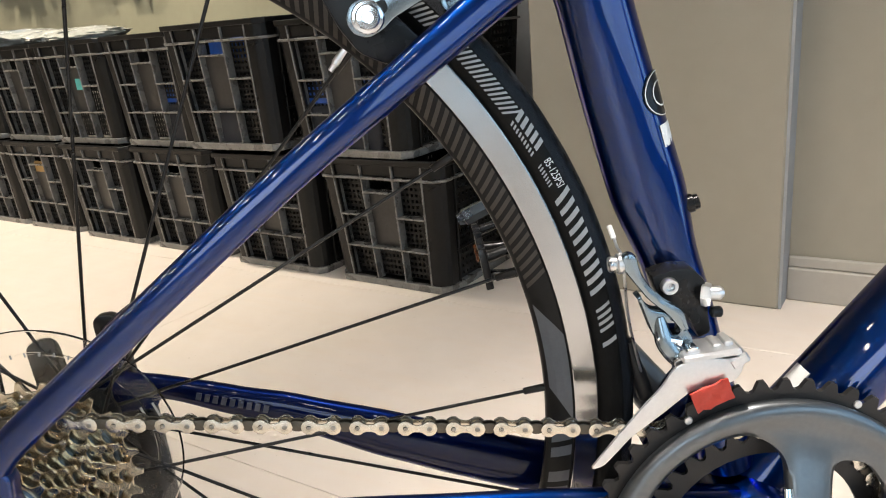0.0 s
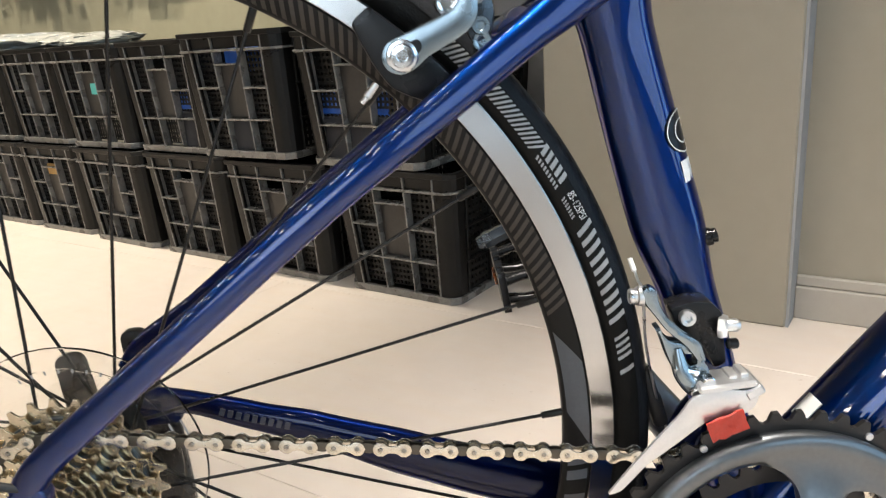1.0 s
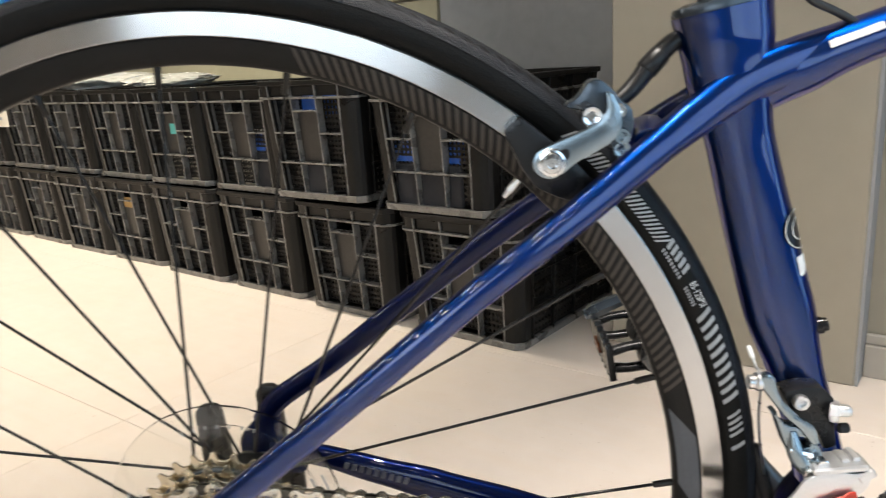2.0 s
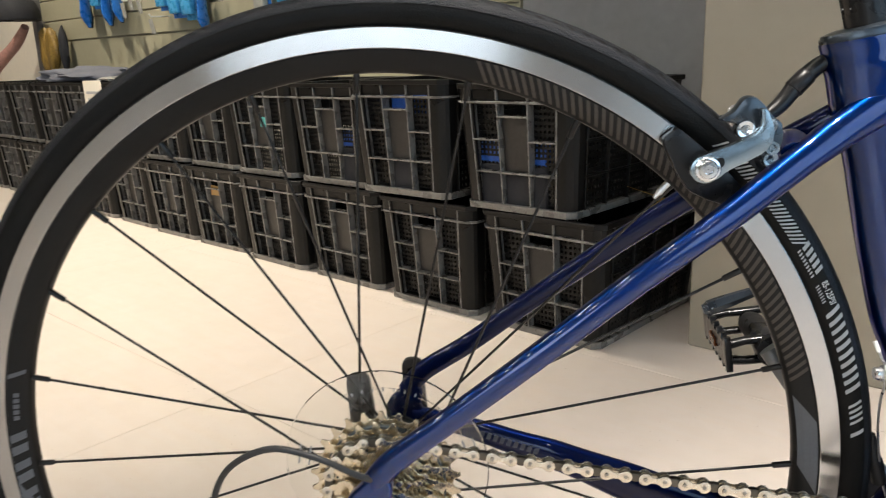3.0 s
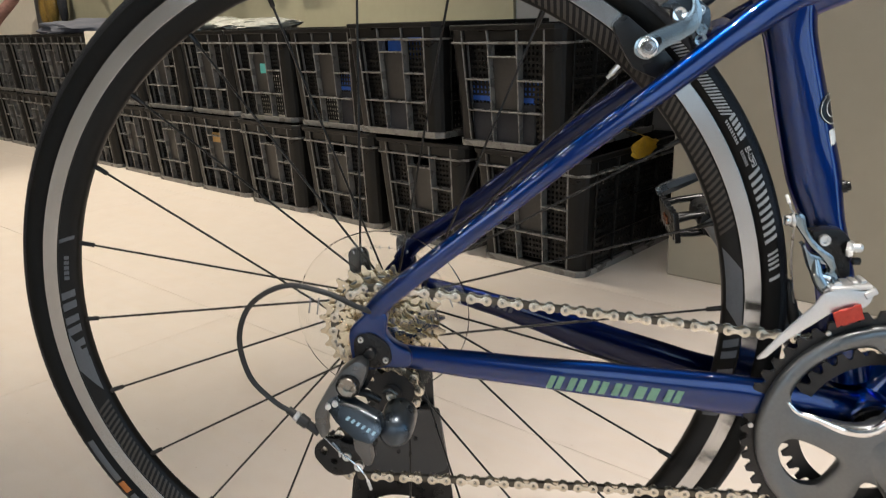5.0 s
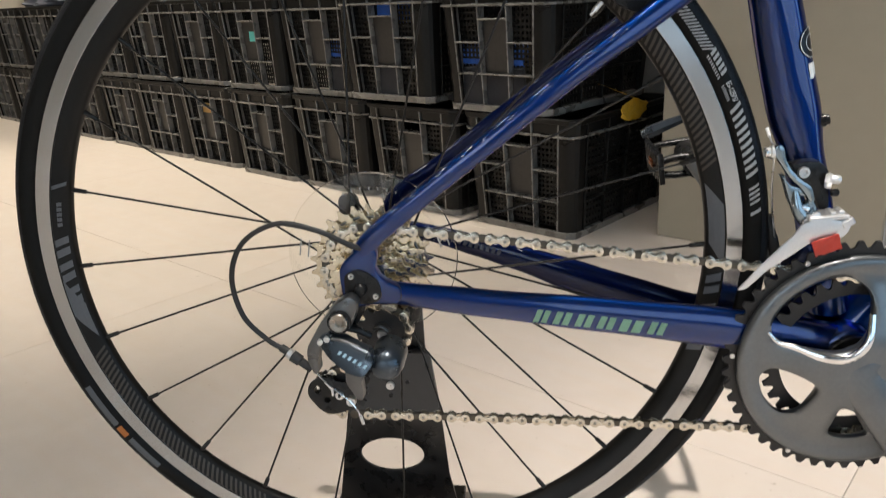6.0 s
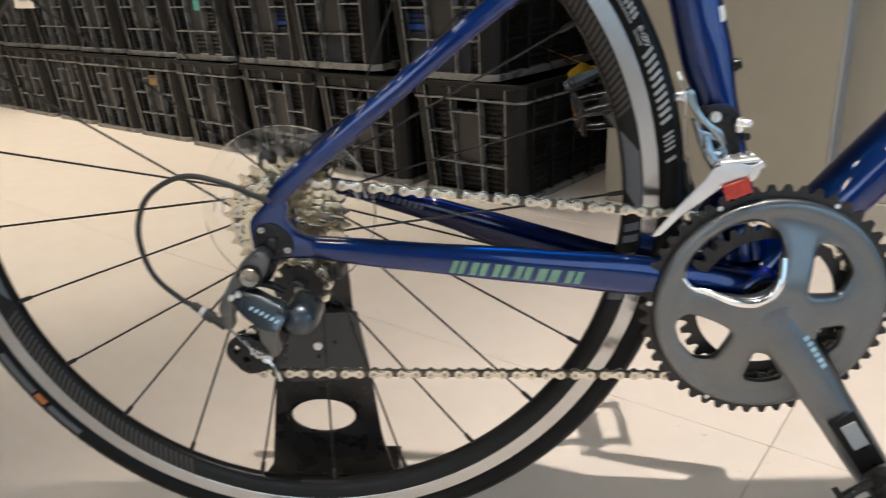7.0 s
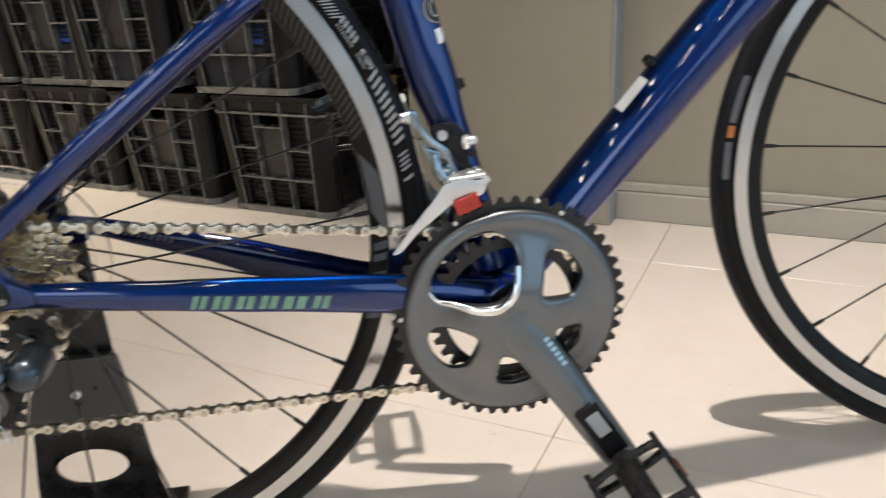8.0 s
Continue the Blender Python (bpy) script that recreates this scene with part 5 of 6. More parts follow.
# bright chamfer along the spider arm's upper edge
pts = []
for x, z in ((0.3262, 0.2890), (0.3340, 0.2812), (0.3464, 0.2790), (0.3637, 0.2742), (0.3796, 0.2736), (0.3905, 0.2795), (0.3968, 0.2906), (0.3995, 0.3090)):
    k = max(0.0, min(1.0, (0.080 - math.hypot(x - BBX, z - BBZ)) / 0.058))
    pts.append((x, -0.0553 - 0.0168 * k * k * (3 - 2 * k), z))
bm = bmesh.new()
tube(bm, smooth_path(pts, 6), 0.002, 12, radii=blend_radii([(0.0010, 0.0012), (0.0018, 0.0020), (0.0022, 0.0028), (0.0026, 0.0036), (0.0028, 0.0038), (0.0028, 0.0036), (0.0026, 0.0032), (0.0016, 0.0026)], 6), flat=True, square=0.75)
part("polished_edge", bm, "chrome", crankset, "polished silver chamfer of the spider arm", smooth=60)
bm = bmesh.new()
p0 = Vector((BBX, -0.0655, BBZ))
arm_up = Vector((-crank_dir.z, 0, crank_dir.x))
pts = [p0 - crank_dir * 0.017 + Vector((0, 0.006, 0)), p0 - crank_dir * 0.006 + Vector((0, 0.001, 0)), p0 + crank_dir * 0.015, p0 + crank_dir * 0.045 + Vector((0, -0.003, 0)), p0 + crank_dir * 0.11 + Vector((0, -0.009, 0)), p0 + crank_dir * (CR + 0.004) + Vector((0, -0.013, 0)), p0 + crank_dir * (CR + 0.016) + Vector((0, -0.013, 0))]
tube(bm, smooth_path(pts, 6), 0.01, 32, radii=blend_radii([(0.002, 0.008), (0.0085, 0.0180), (0.0105, 0.0215), (0.0105, 0.0195), (0.0088, 0.0172), (0.0075, 0.0160), (0.003, 0.009)], 6), flat=True, square=0.62)
for v in bm.verts:
    q = (v.co - p0)
    w = q.dot(arm_up)
    if v.co.y < p0.y - 0.004 and w > 0.006 and q.dot(crank_dir) > 0.0:
        v.co.y += (w - 0.006) * 0.75
part("crank_arm", bm, "grey", crankset, "grey crank arm with a bevelled side", smooth=50)
bm = bmesh.new()
pa = p0 + crank_dir * 0.131 + arm_up * 0.001 + Vector((0, -0.0192, 0))
box(bm, (0.0225, 0.0020, 0.060), bevel=0.0009, m=pose(*pa, 0, -33, 0))
part("film_patch", bm, "black", crankset, "dark glossy protective patch")
bm = bmesh.new()
box(bm, (0.0125, 0.0012, 0.026), bevel=0.0004, m=pose(*(p0 + crank_dir * 0.122 + arm_up * 0.002 + Vector((0, -0.0210, 0))), 0, -33, 0))
part("film_label", bm, "silverprint", crankset, "pale rectangular sticker")
for k in range(6):
    bm = bmesh.new()
    pk = p0 + crank_dir * (0.026 + 0.0056 * k) + arm_up * 0.0085 + Vector((0, -0.0100 - 0.0004 * k, 0))
    flat_blocks(bm, pk, crank_dir, (arm_up * 0.85 + Vector((0, 0.5, 0))).normalized(), 0.0036, 0.0052, slit=0, slant=0.2, depth=0.0005)
    part("arm_print", bm, "paleblueprint", crankset, "small pale blue printed bar", smooth=0)
for y0, y1, s in ((-0.049, -0.043, 1), (0.043, 0.049, 1)):
    bm = bmesh.new()
    disc(bm, (BBX, (y0 + y1) / 2, BBZ), 0.0205, y1 - y0, sides=32, bevel=0.0008)
    part("bearing_cup", bm, "black", crankset)
bm = bmesh.new()
p0l = Vector((BBX, 0.058, BBZ))
far_end = Vector((BBX - 0.1020, 0.074, BBZ + 0.1340))
tube(bm, smooth_path([p0l + crank_dir * 0.018, p0l, p0l + (far_end - p0l) * 0.48 + Vector((0, -0.001, 0)), p0l + (far_end - p0l) * 1.06], 6), 0.01, 18,
     radii=blend_radii([(0.007, 0.012), (0.010, 0.018), (0.0085, 0.014), (0.005, 0.010)], 6), flat=True)
part("far_crank_arm", bm, "grey", crankset, "grey crank arm on the far side", smooth=60)


def pedal(axle, s, tilt):
    """A double-sided cage pedal, its axle running outwards along s * y."""
    m = Matrix.Translation(axle) @ pose(0, 0, 0, 0, tilt, 0)
    bm = bmesh.new()
    tube(bm, [m @ Vector((0, s * y, 0)) for y in (-0.004, 0.010, 0.011, 0.020, 0.030, 0.075, 0.084)], 0.008, 18, radii=[0.0055, 0.0055, 0.0130, 0.0135, 0.0120, 0.0110, 0.009])
    p = part("pedal", bm, "black", bike, "black metal cage pedal with orange reflectors")
    for e in (-1, 1):
        bm = bmesh.new()
        y0, y1 = 0.016, 0.090
        n = 7
        top = []
        for k in range(n):
            y = y0 + (y1 - y0) * k / (n - 1)
            top += [(y - 0.0030, 0.0105), (y - 0.0018, 0.0150), (y + 0.0018, 0.0150), (y + 0.0030, 0.0105)]
        out = top + [(y, -z) for y, z in reversed(top)]
        plate(bm, out, -0.0026, 0.0026, bevel=0.0006)
        bmesh.ops.transform(bm, matrix=m @ pose(e * 0.0340, 0, 0) @ Matrix(((0, 1, 0, 0), (s, 0, 0, 0), (0, 0, 1, 0), (0, 0, 0, 1))), verts=bm.verts)
        bmesh.ops.recalc_face_normals(bm, faces=bm.faces)
        part("cage_plate", bm, "black", p)
        bm = bmesh.new()
        box(bm, (0.0025, 0.018 if e * s < 0 else 0.030, 0.0085), bevel=0.0008, m=m @ pose(e * 0.0376, s * 0.053, 0))
        part("reflector", bm, "amber", p, "orange pedal reflector")
        for y, h in ((0.020, 0.0085), (0.086, 0.0085)):
            for z in (-1, 1):
                bm = bmesh.new()
                tube(bm, [m @ Vector(q) for q in ((e * 0.033, s * y, z * 0.0065), (e * 0.020, s * y, z * h), (0, s * y, z * h))], 0.0035, 12, radii=[(0.0050, 0.0038), (0.0044, 0.0034), (0.0050, 0.0036)])
                part("cage_bridge", bm, "black", p)


pedal(Vector((BBX, -0.0800, BBZ)) + crank_dir * CR, -1, -32)
pedal(far_end, 1, -8)
bm = bmesh.new()
tube(bm, [(0.246, 0.118, 0.4185), (0.250, 0.118, 0.420), (0.2505, 0.118, 0.4202), (0.262, 0.118, 0.4250), (0.286, 0.117, 0.4350), (0.300, 0.116, 0.4400)], 0.004, 6, radii=[0.0040, 0.0052, 0.0062, 0.0060, 0.0042, 0.0060])
part("pedal_bar", bm, "dkgrey", bike, "short dark bar with a hexagonal end")

# ---- rear derailleur ----
def bolt(bm, at, r, depth, hexr=0.0, axis="y"):
    """A round bolt head with a dished socket, facing -y."""
    x, y, z = at
    s = hexr or r * 0.42
    lathe(bm, [(r * 0.94, depth), (r, depth * 0.8), (r, 0.0012), (r * 0.9, 0.0), (s * 1.25, 0.0), (s, 0.0004), (s, 0.0022), (0.0002, 0.0022)], 24, (x, y, z))


bm = bmesh.new()
plate(bm, rounded([(-0.012, 0.322), (-0.002, 0.326), (0.004, 0.318), (-0.006, 0.300), (-0.022, 0.298), (-0.028, 0.306), (-0.022, 0.316)], 0.005), -0.0755, -0.0695, bevel=0.001)
rd = part("rear_derailleur", bm, "black", bike, "dark grey rear derailleur with blue-grey link and black cage")
bm = bmesh.new()
bolt(bm, (-0.0150, -0.0975, 0.3130), 0.0080, 0.006, 0.0030)
part("pivot_bolt", bm, "pin", rd, "silver hex socket bolt")
bm = bmesh.new()
lathe(bm, [(0.0080, -0.0940), (0.0082, -0.0962), (0.0094, -0.0962), (0.0098, -0.0925)], 32, (-0.0150, 0, 0.3130))
part("bolt_collar", bm, "black", rd, smooth=40)
bm = bmesh.new()
plate(bm, rounded([(-0.0071, 0.3345), (-0.0201, 0.3257), (-0.0311, 0.3112), (-0.0389, 0.2980), (-0.0449, 0.2879), (-0.0450, 0.2760), (-0.0400, 0.2640), (-0.0350, 0.2675), (-0.0360, 0.2760), (-0.0316, 0.2929),
                   (-0.0243, 0.3028), (-0.0086, 0.3030), (-0.0018, 0.3174), (0.0012, 0.3300)], 0.005), -0.0930, -0.0785, bevel=0.0032)
part("upper_knuckle", bm, "rdgrey", rd, "grey cast upper knuckle", smooth=50)
bm = bmesh.new()
plate(bm, rounded([(-0.0346, 0.2966), (-0.0282, 0.3040), (-0.0132, 0.3005), (-0.0015, 0.2954), (0.0118, 0.2910), (0.0140, 0.2828), (0.0050, 0.2722), (-0.0083, 0.2745), (-0.0243, 0.2848)], 0.004), -0.1050, -0.0905, bevel=0.0036)
for v in bm.verts:
    v.co.y += (v.co.z - 0.286) * 0.45 - (v.co.x + 0.01) * 0.12
part("link_plate", bm, "dkgrey", rd, "tapered blue-grey outer link", smooth=50)
bm = bmesh.new()
tube(bm, smooth_path([(-0.0290, -0.094, 0.2990), (-0.0130, -0.0975, 0.2985), (0.0010, -0.0985, 0.2935)], 5), 0.002, 10, radii=blend_radii([(0.002, 0.0018), (0.002, 0.0015), (0.0015, 0.0012)], 5))
part("link_ridge", bm, "rdgrey", rd, smooth=60)
bm = bmesh.new()
tube(bm, smooth_path([(-0.0270, -0.080, 0.3035), (-0.006, -0.080, 0.3005), (0.006, -0.078, 0.2930)], 5), 0.003, 10, radii=blend_radii([(0.004, 0.003), (0.004, 0.0032), (0.003, 0.003)], 5))
part("inner_link_plate", bm, "black", rd, smooth=60)
bm = bmesh.new()
for k in range(6):
    x, z = -0.0165 + 0.0042 * k, 0.2893 - 0.0017 * k
    flat_blocks(bm, Vector((x, -0.1055 + (z - 0.286) * 0.45 - (x + 0.01) * 0.12, z)), Vector((0.93, -0.12, -0.36)).normalized(), Vector((0.1, 0.42, 1)).normalized(), 0.0022, 0.0034, slit=0, slant=0.6, depth=0.0005)
part("link_print", bm, "paleblueprint", rd, "pale blue printed blocks")
# lower arm holding the cable
bm = bmesh.new()
plate(bm, rounded([(-0.0125, 0.2780), (-0.0130, 0.2593), (-0.0085, 0.2515), (-0.0070, 0.2440), (-0.0010, 0.2420), (0.0015, 0.2480), (0.0005, 0.2627), (0.0060, 0.2704), (0.0050, 0.2760)], 0.004), -0.1010, -0.0885, bevel=0.0030)
for v in bm.verts:
    v.co.y += (0.270 - v.co.z) * 0.20
part("cable_arm", bm, "rdgrey", rd, "blue-grey lower arm", smooth=50)
bm = bmesh.new()
bolt(bm, (-0.0120, -0.0905, 0.2385), 0.0042, 0.004)
part("cable_bolt", bm, "alloy", rd)
bm = bmesh.new()
tube(bm, [(-0.0430, -0.0830, 0.2635), (-0.0300, -0.0860, 0.2515), (-0.0125, -0.0900, 0.2395), (-0.0065, -0.0905, 0.2310), (-0.0030, -0.0905, 0.2200)], 0.0008, 6)
part("cable_wire", bm, "chrome", rd)
bm = bmesh.new()
tube(bm, [(-0.0050, -0.0905, 0.2265), (-0.0028, -0.0905, 0.2185)], 0.0015, 8)
part("cable_cap", bm, "alloy", rd)
# cage and pulleys: a compact outer plate, and the long inner one
gx, gz, tx, tz = GP[0], GP[1], TP[0], TP[1]
bm = bmesh.new()
plate(bm, rounded([(-0.0620, 0.2287), (-0.0534, 0.2362), (-0.0417, 0.2348), (-0.0286, 0.2300), (-0.0100, 0.2420), (-0.0040, 0.2350), (-0.0165, 0.2192), (-0.0177, 0.2097), (-0.0314, 0.2010), (-0.0439, 0.1987), (-0.0520, 0.2023), (-0.0634, 0.2173)], 0.005),
      COG_Y - 0.0086, COG_Y - 0.0064, [soft_loop([(-0.0580, 0.2235), (-0.0530, 0.2290), (-0.0495, 0.2255), (-0.0530, 0.2180), (-0.0565, 0.2190)], 16, 2), circle(-0.0455, 0.2135, 0.0030, 10)], bevel=0.0005)
part("cage_plate", bm, "black", rd, "black cage plate with cut-outs", smooth=40)
bm = bmesh.new()
plate(bm, rounded([(gx - 0.012, gz + 0.012), (gx + 0.004, gz + 0.016), (gx + 0.014, gz + 0.006), (gx + 0.008, gz - 0.016), (tx + 0.020, tz + 0.006), (tx + 0.014, tz - 0.012), (tx + 0.002, tz - 0.017), (tx - 0.014, tz - 0.014), (tx - 0.022, tz), (tx - 0.014, tz + 0.014), (gx - 0.016, gz - 0.008)], 0.008), COG_Y + 0.0060, COG_Y + 0.0078)
part("cage_plate", bm, "black", rd, smooth=40)
bm = bmesh.new()
tube(bm, [(-0.0455, COG_Y - 0.0095, 0.2325), (-0.0400, COG_Y - 0.0098, 0.2255), (-0.0395, COG_Y - 0.0095, 0.2190)], 0.0012, 8)
part("cage_edge", bm, "alloy", rd, "thin silver edge of the cage")
for (x, z), teeth in ((GP, 11), (TP, 11)):
    bm = bmesh.new()
    plate(bm, gear_outline(x, z, teeth, 0.0185, 0.0245, 0.5), COG_Y - 0.0012, COG_Y + 0.0012, [circle(x, z, 0.004, 14)])
    lathe(bm, [(0.004, -0.003), (0.008, -0.003), (0.008, 0.003), (0.004, 0.003)], 20, (x, COG_Y, z), closed=True)
    part("jockey_wheel", bm, "plastic", rd, "black toothed jockey wheel")
    bm = bmesh.new()
    bolt(bm, (x, COG_Y - 0.0105, z), 0.0042, 0.003)
    part("jockey_bolt", bm, "alloy", rd)
bm = bmesh.new()
lathe(bm, [(0.0002, -0.0150), (0.006, -0.0145), (0.0105, -0.012), (0.0135, -0.006), (0.0146, 0.003), (0.0142, 0.022), (0.0002, 0.022)], 36, (0.0200, -0.088, 0.2752))
part("spring_housing", bm, "dkgrey", rd, "domed blue-grey spring housing", smooth=60)
bm = bmesh.new()
tube(bm, smooth_path([(0.0070, -0.0700, 0.2950), (0.0130, -0.0705, 0.2985), (0.0190, -0.0700, 0.2940)], 5), 0.0012, 8)
part("cage_stop", bm, "rdgrey", rd, smooth=60)
for p in ((-0.0310, -0.096, 0.2965), (-0.0255, -0.096, 0.2990)):
    bm = bmesh.new()
    disc(bm, p, 0.0026, 0.005, sides=12, bevel=0.0005)
    part("limit_screw", bm, "alloy", rd)
# cable housing loop
bm = bmesh.new()
tube(bm, smooth_path([(0.010, -0.071, 0.3640), (-0.006, -0.078, 0.3725), (-0.031, -0.080, 0.3850), (-0.0622, -0.080, 0.3905), (-0.0914, -0.080, 0.3749), (-0.1042, -0.080, 0.3458), (-0.0990, -0.080, 0.3120),
                      (-0.0810, -0.080, 0.2905), (-0.0690, -0.080, 0.2825)], 8), 0.0022, 10)
part("cable_housing", bm, "plastic", rd, "black looped cable housing", smooth=60)
bm = bmesh.new()
a, b = Vector((-0.0700, -0.080, 0.2835)), Vector((-0.0445, -0.0825, 0.2645))
tube(bm, [a.lerp(b, t) for t in (0, .02, .35, .36, .40, .62, .64, 1.0)], 0.003, 14, radii=[0.0030, 0.0034, 0.0034, 0.0048, 0.0050, 0.0048, 0.0036, 0.0036])
part("barrel_adjuster", bm, "plastic", rd)
bm = bmesh.new()
tube(bm, [a.lerp(b, t) for t in (.22, .24, .34, .35)], 0.003, 14, radii=[0.0036, 0.0042, 0.0042, 0.0036])
part("adjuster_ring", bm, "alloy", rd)
# axle ends
bm = bmesh.new()
lathe(bm, [(0.0002, -0.0835), (0.0040, -0.083), (0.0052, -0.0815), (0.0052, -0.0765), (0.0065, -0.076), (0.0065, -0.0712)], 24, (0.001, 0, AZ - 0.001))
part("axle_nut", bm, "black", bike, "black quick-release nut")
for p, r in (((-0.006, -0.0808, 0.3460), 0.0024), ((0.013, -0.0808, 0.3290), 0.0024), ((-0.004, -0.0808, 0.3275), 0.0032)):
    bm = bmesh.new()
    bolt(bm, p, r, 0.002)
    part("dropout_bolt", bm, "alloy", bike)
bm = bmesh.new()
plate(bm, rounded([(-0.012, 0.325), (0.006, 0.321), (0.018, 0.326), (0.016, 0.342), (0.002, 0.352), (-0.012, 0.348)], 0.006), -0.0790, -0.0766, bevel=0.0006)
part("dropout_plate", bm, "black", bike, "black hanger plate")

# ---- front derailleur ----
bm = bmesh.new()
plate(bm, rounded([(0.3390, 0.4195), (0.3514, 0.4225), (0.3610, 0.4215), (0.3670, 0.4150), (0.3705, 0.3850), (0.3640, 0.3825), (0.3580, 0.3960), (0.3431, 0.4060)], 0.002), -0.0300, -0.0150, bevel=0.0010)
fd = part("front_derailleur", bm, "black", bike, "silver and black front derailleur with a red tag")
bm = bmesh.new()
bolt(bm, (0.3475, -0.0345, 0.4145), 0.0045, 0.0045)
part("clamp_bolt", bm, "alloy", fd, "silver hex socket bolt")
bm = bmesh.new()
plate(bm, rounded([(0.3194, 0.4373), (0.3233, 0.4398), (0.3272, 0.4368), (0.3286, 0.4290), (0.3335, 0.4203), (0.3412, 0.4122), (0.3506, 0.4066), (0.3540, 0.3945), (0.3499, 0.3938), (0.3424, 0.4046), (0.3328, 0.4130), (0.3246, 0.4245), (0.3202, 0.4305)], 0.004), -0.0465, -0.0400, bevel=0.0026)
part("lever_arm", bm, "satin", fd, "polished curved lever arm", smooth=30)
bm = bmesh.new()
for x, r, d in ((0.3195, 0.0052, 0.0035), (0.3160, 0.0040, 0.0045), (0.3225, 0.0034, 0.010)):
    disc(bm, (x, -0.041, 0.4325), r, d, "x", 20, 0.0006)
part("cable_anchor", bm, "alloy", fd, "silver cable anchor bolt")
bm = bmesh.new()
tube(bm, smooth_path([(0.3390, -0.041, 0.4020), (0.3420, -0.044, 0.3880), (0.3500, -0.044, 0.3790), (0.3590, -0.043, 0.3770)], 5), 0.004, 12, radii=blend_radii([(0.004, 0.0035), (0.005, 0.0050), (0.006, 0.0058), (0.005, 0.004)], 5), flat=True)
part("lower_link", bm, "satin", fd, "polished lower link", smooth=60)
for x, z in ((0.3535, 0.3850), (0.3475, 0.3800)):
    bm = bmesh.new()
    disc(bm, (x, -0.0490, z), 0.0036, 0.006, sides=16, bevel=0.0006)
    part("link_pin", bm, "chrome", fd)
for y, e in ((-0.0545, 1), (-0.0375, 0)):
    bm = bmesh.new()
    out = [(0.2985, 0.3245), (0.3060, 0.3262), (0.3205, 0.3420), (0.3368, 0.3540), (0.3500, 0.3645), (0.3629, 0.3690), (0.3725, 0.3680), (0.3770, 0.3730), (0.3790, 0.3830), (0.3700, 0.3815), (0.3581, 0.3835), (0.3490, 0.3815),
           (0.3425, 0.3790), (0.3370, 0.3700), (0.3265, 0.3585), (0.3140, 0.3440)]
    if not e:
        out = [q for q in out if q[0] > 0.345]
    plate(bm, rounded(out, 0.003, 3), y - 0.0009, y + 0.0009, bevel=0.0004)
    part("cage_plate", bm, "steelplate", fd, "bare silver cage plate" if e else "")
bm = bmesh.new()
box(bm, (0.030, 0.019, 0.004), bevel=0.001, m=pose(0.3620, -0.0460, 0.3838, 0, -4, 0))
box(bm, (0.010, 0.020, 0.006), bevel=0.001, m=pose(0.3760, -0.0460, 0.3800, 0, -30, 0))
part("cage_bridge", bm, "steelplate", fd, smooth=20)
bm = bmesh.new()
plate(bm, rounded([(0.3276, 0.4160), (0.3350, 0.4065), (0.3417, 0.4052), (0.3521, 0.3955), (0.3560, 0.3902), (0.3570, 0.3799), (0.3465, 0.3771), (0.3407, 0.3841), (0.3350, 0.3947)], 0.003), -0.0440, -0.0345,
      [rounded([(0.3400, 0.3990), (0.3470, 0.3985), (0.3500, 0.3930), (0.3440, 0.3915), (0.3395, 0.3945)], 0.002, 3)], bevel=0.0014)
part("link_body", bm, "satin", fd, "folded silver link body with a slot", smooth=30)
bm = bmesh.new()
tube(bm, [(0.3375, -0.0450, 0.3925), (0.3440, -0.0462, 0.3905), (0.3490, -0.0462, 0.3890)], 0.002, 8)
part("slot_bar", bm, "chrome", fd)
for x, z in ((0.3665, 0.3850), (0.3725, 0.3862)):
    bm = bmesh.new()
    box(bm, (0.0042, 0.012, 0.0050), bevel=0.0006, m=pose(x, -0.0440, z, 0, -6, 0))
    part("bridge_tab", bm, "steelplate", fd, smooth=20)
bm = bmesh.new()
rnd = random.Random(5)
box(bm, (0.0200, 0.0012, 0.0125), m=pose(0.3615, -0.0575, 0.3630, 4, -20, 2))
bmesh.ops.subdivide_edges(bm, edges=bm.edges, cuts=5, use_grid_fill=True)
for v in bm.verts:
    v.co += Vector((rnd.uniform(-0.0003, 0.0003), 0.0011 * math.sin(v.co.x * 700) * math.sin(v.co.z * 420), rnd.uniform(-0.0003, 0.0003)))
part("red_tag", bm, "red", fd, "folded red tape tag")
bm = bmesh.new()
tube(bm, [(0.3655, -0.030, 0.4075), (0.3672, -0.031, 0.4075), (0.3695, -0.032, 0.4075)], 0.005, 6, radii=[0.0062, 0.0066, 0.0058])
tube(bm, [(0.3690, -0.032, 0.4085), (0.3735, -0.034, 0.4090), (0.3748, -0.034, 0.4090)], 0.004, 10, radii=[0.0036, 0.0036, 0.0026])
part("cable_screw", bm, "alloy", fd, "silver cable screw")
bm = bmesh.new()
disc(bm, (0.3715, -0.034, 0.3985), 0.0030, 0.006, "x", 14, 0.0008)
part("limit_screw", bm, "black", fd)
bm = bmesh.new()
tube(bm, smooth_path([(0.3185, -0.030, 0.4470), (0.3195, -0.036, 0.4400), (0.3215, -0.040, 0.4330), (0.3290, -0.020, 0.395), (0.3400, -0.006, 0.352), (0.350, 0.0, 0.322)], 5), 0.0008, 6)
part("cable_wire", bm, "alloy", fd)
bm = bmesh.new()
tube(bm, [(0.3175, -0.029, 0.4490), (0.3188, -0.033, 0.4435)], 0.0014, 8)
part("cable_cap", bm, "white", fd)
bm = bmesh.new()
tube(bm, [(0.3330, -0.004, 0.372), (0.3380, -0.003, 0.354), (0.3385, -0.003, 0.352), (0.3440, 0, 0.334)], 0.0035, 12, radii=[0.003, 0.004, 0.0048, 0.0048])
part("cable_guide", bm, "plastic", fd)

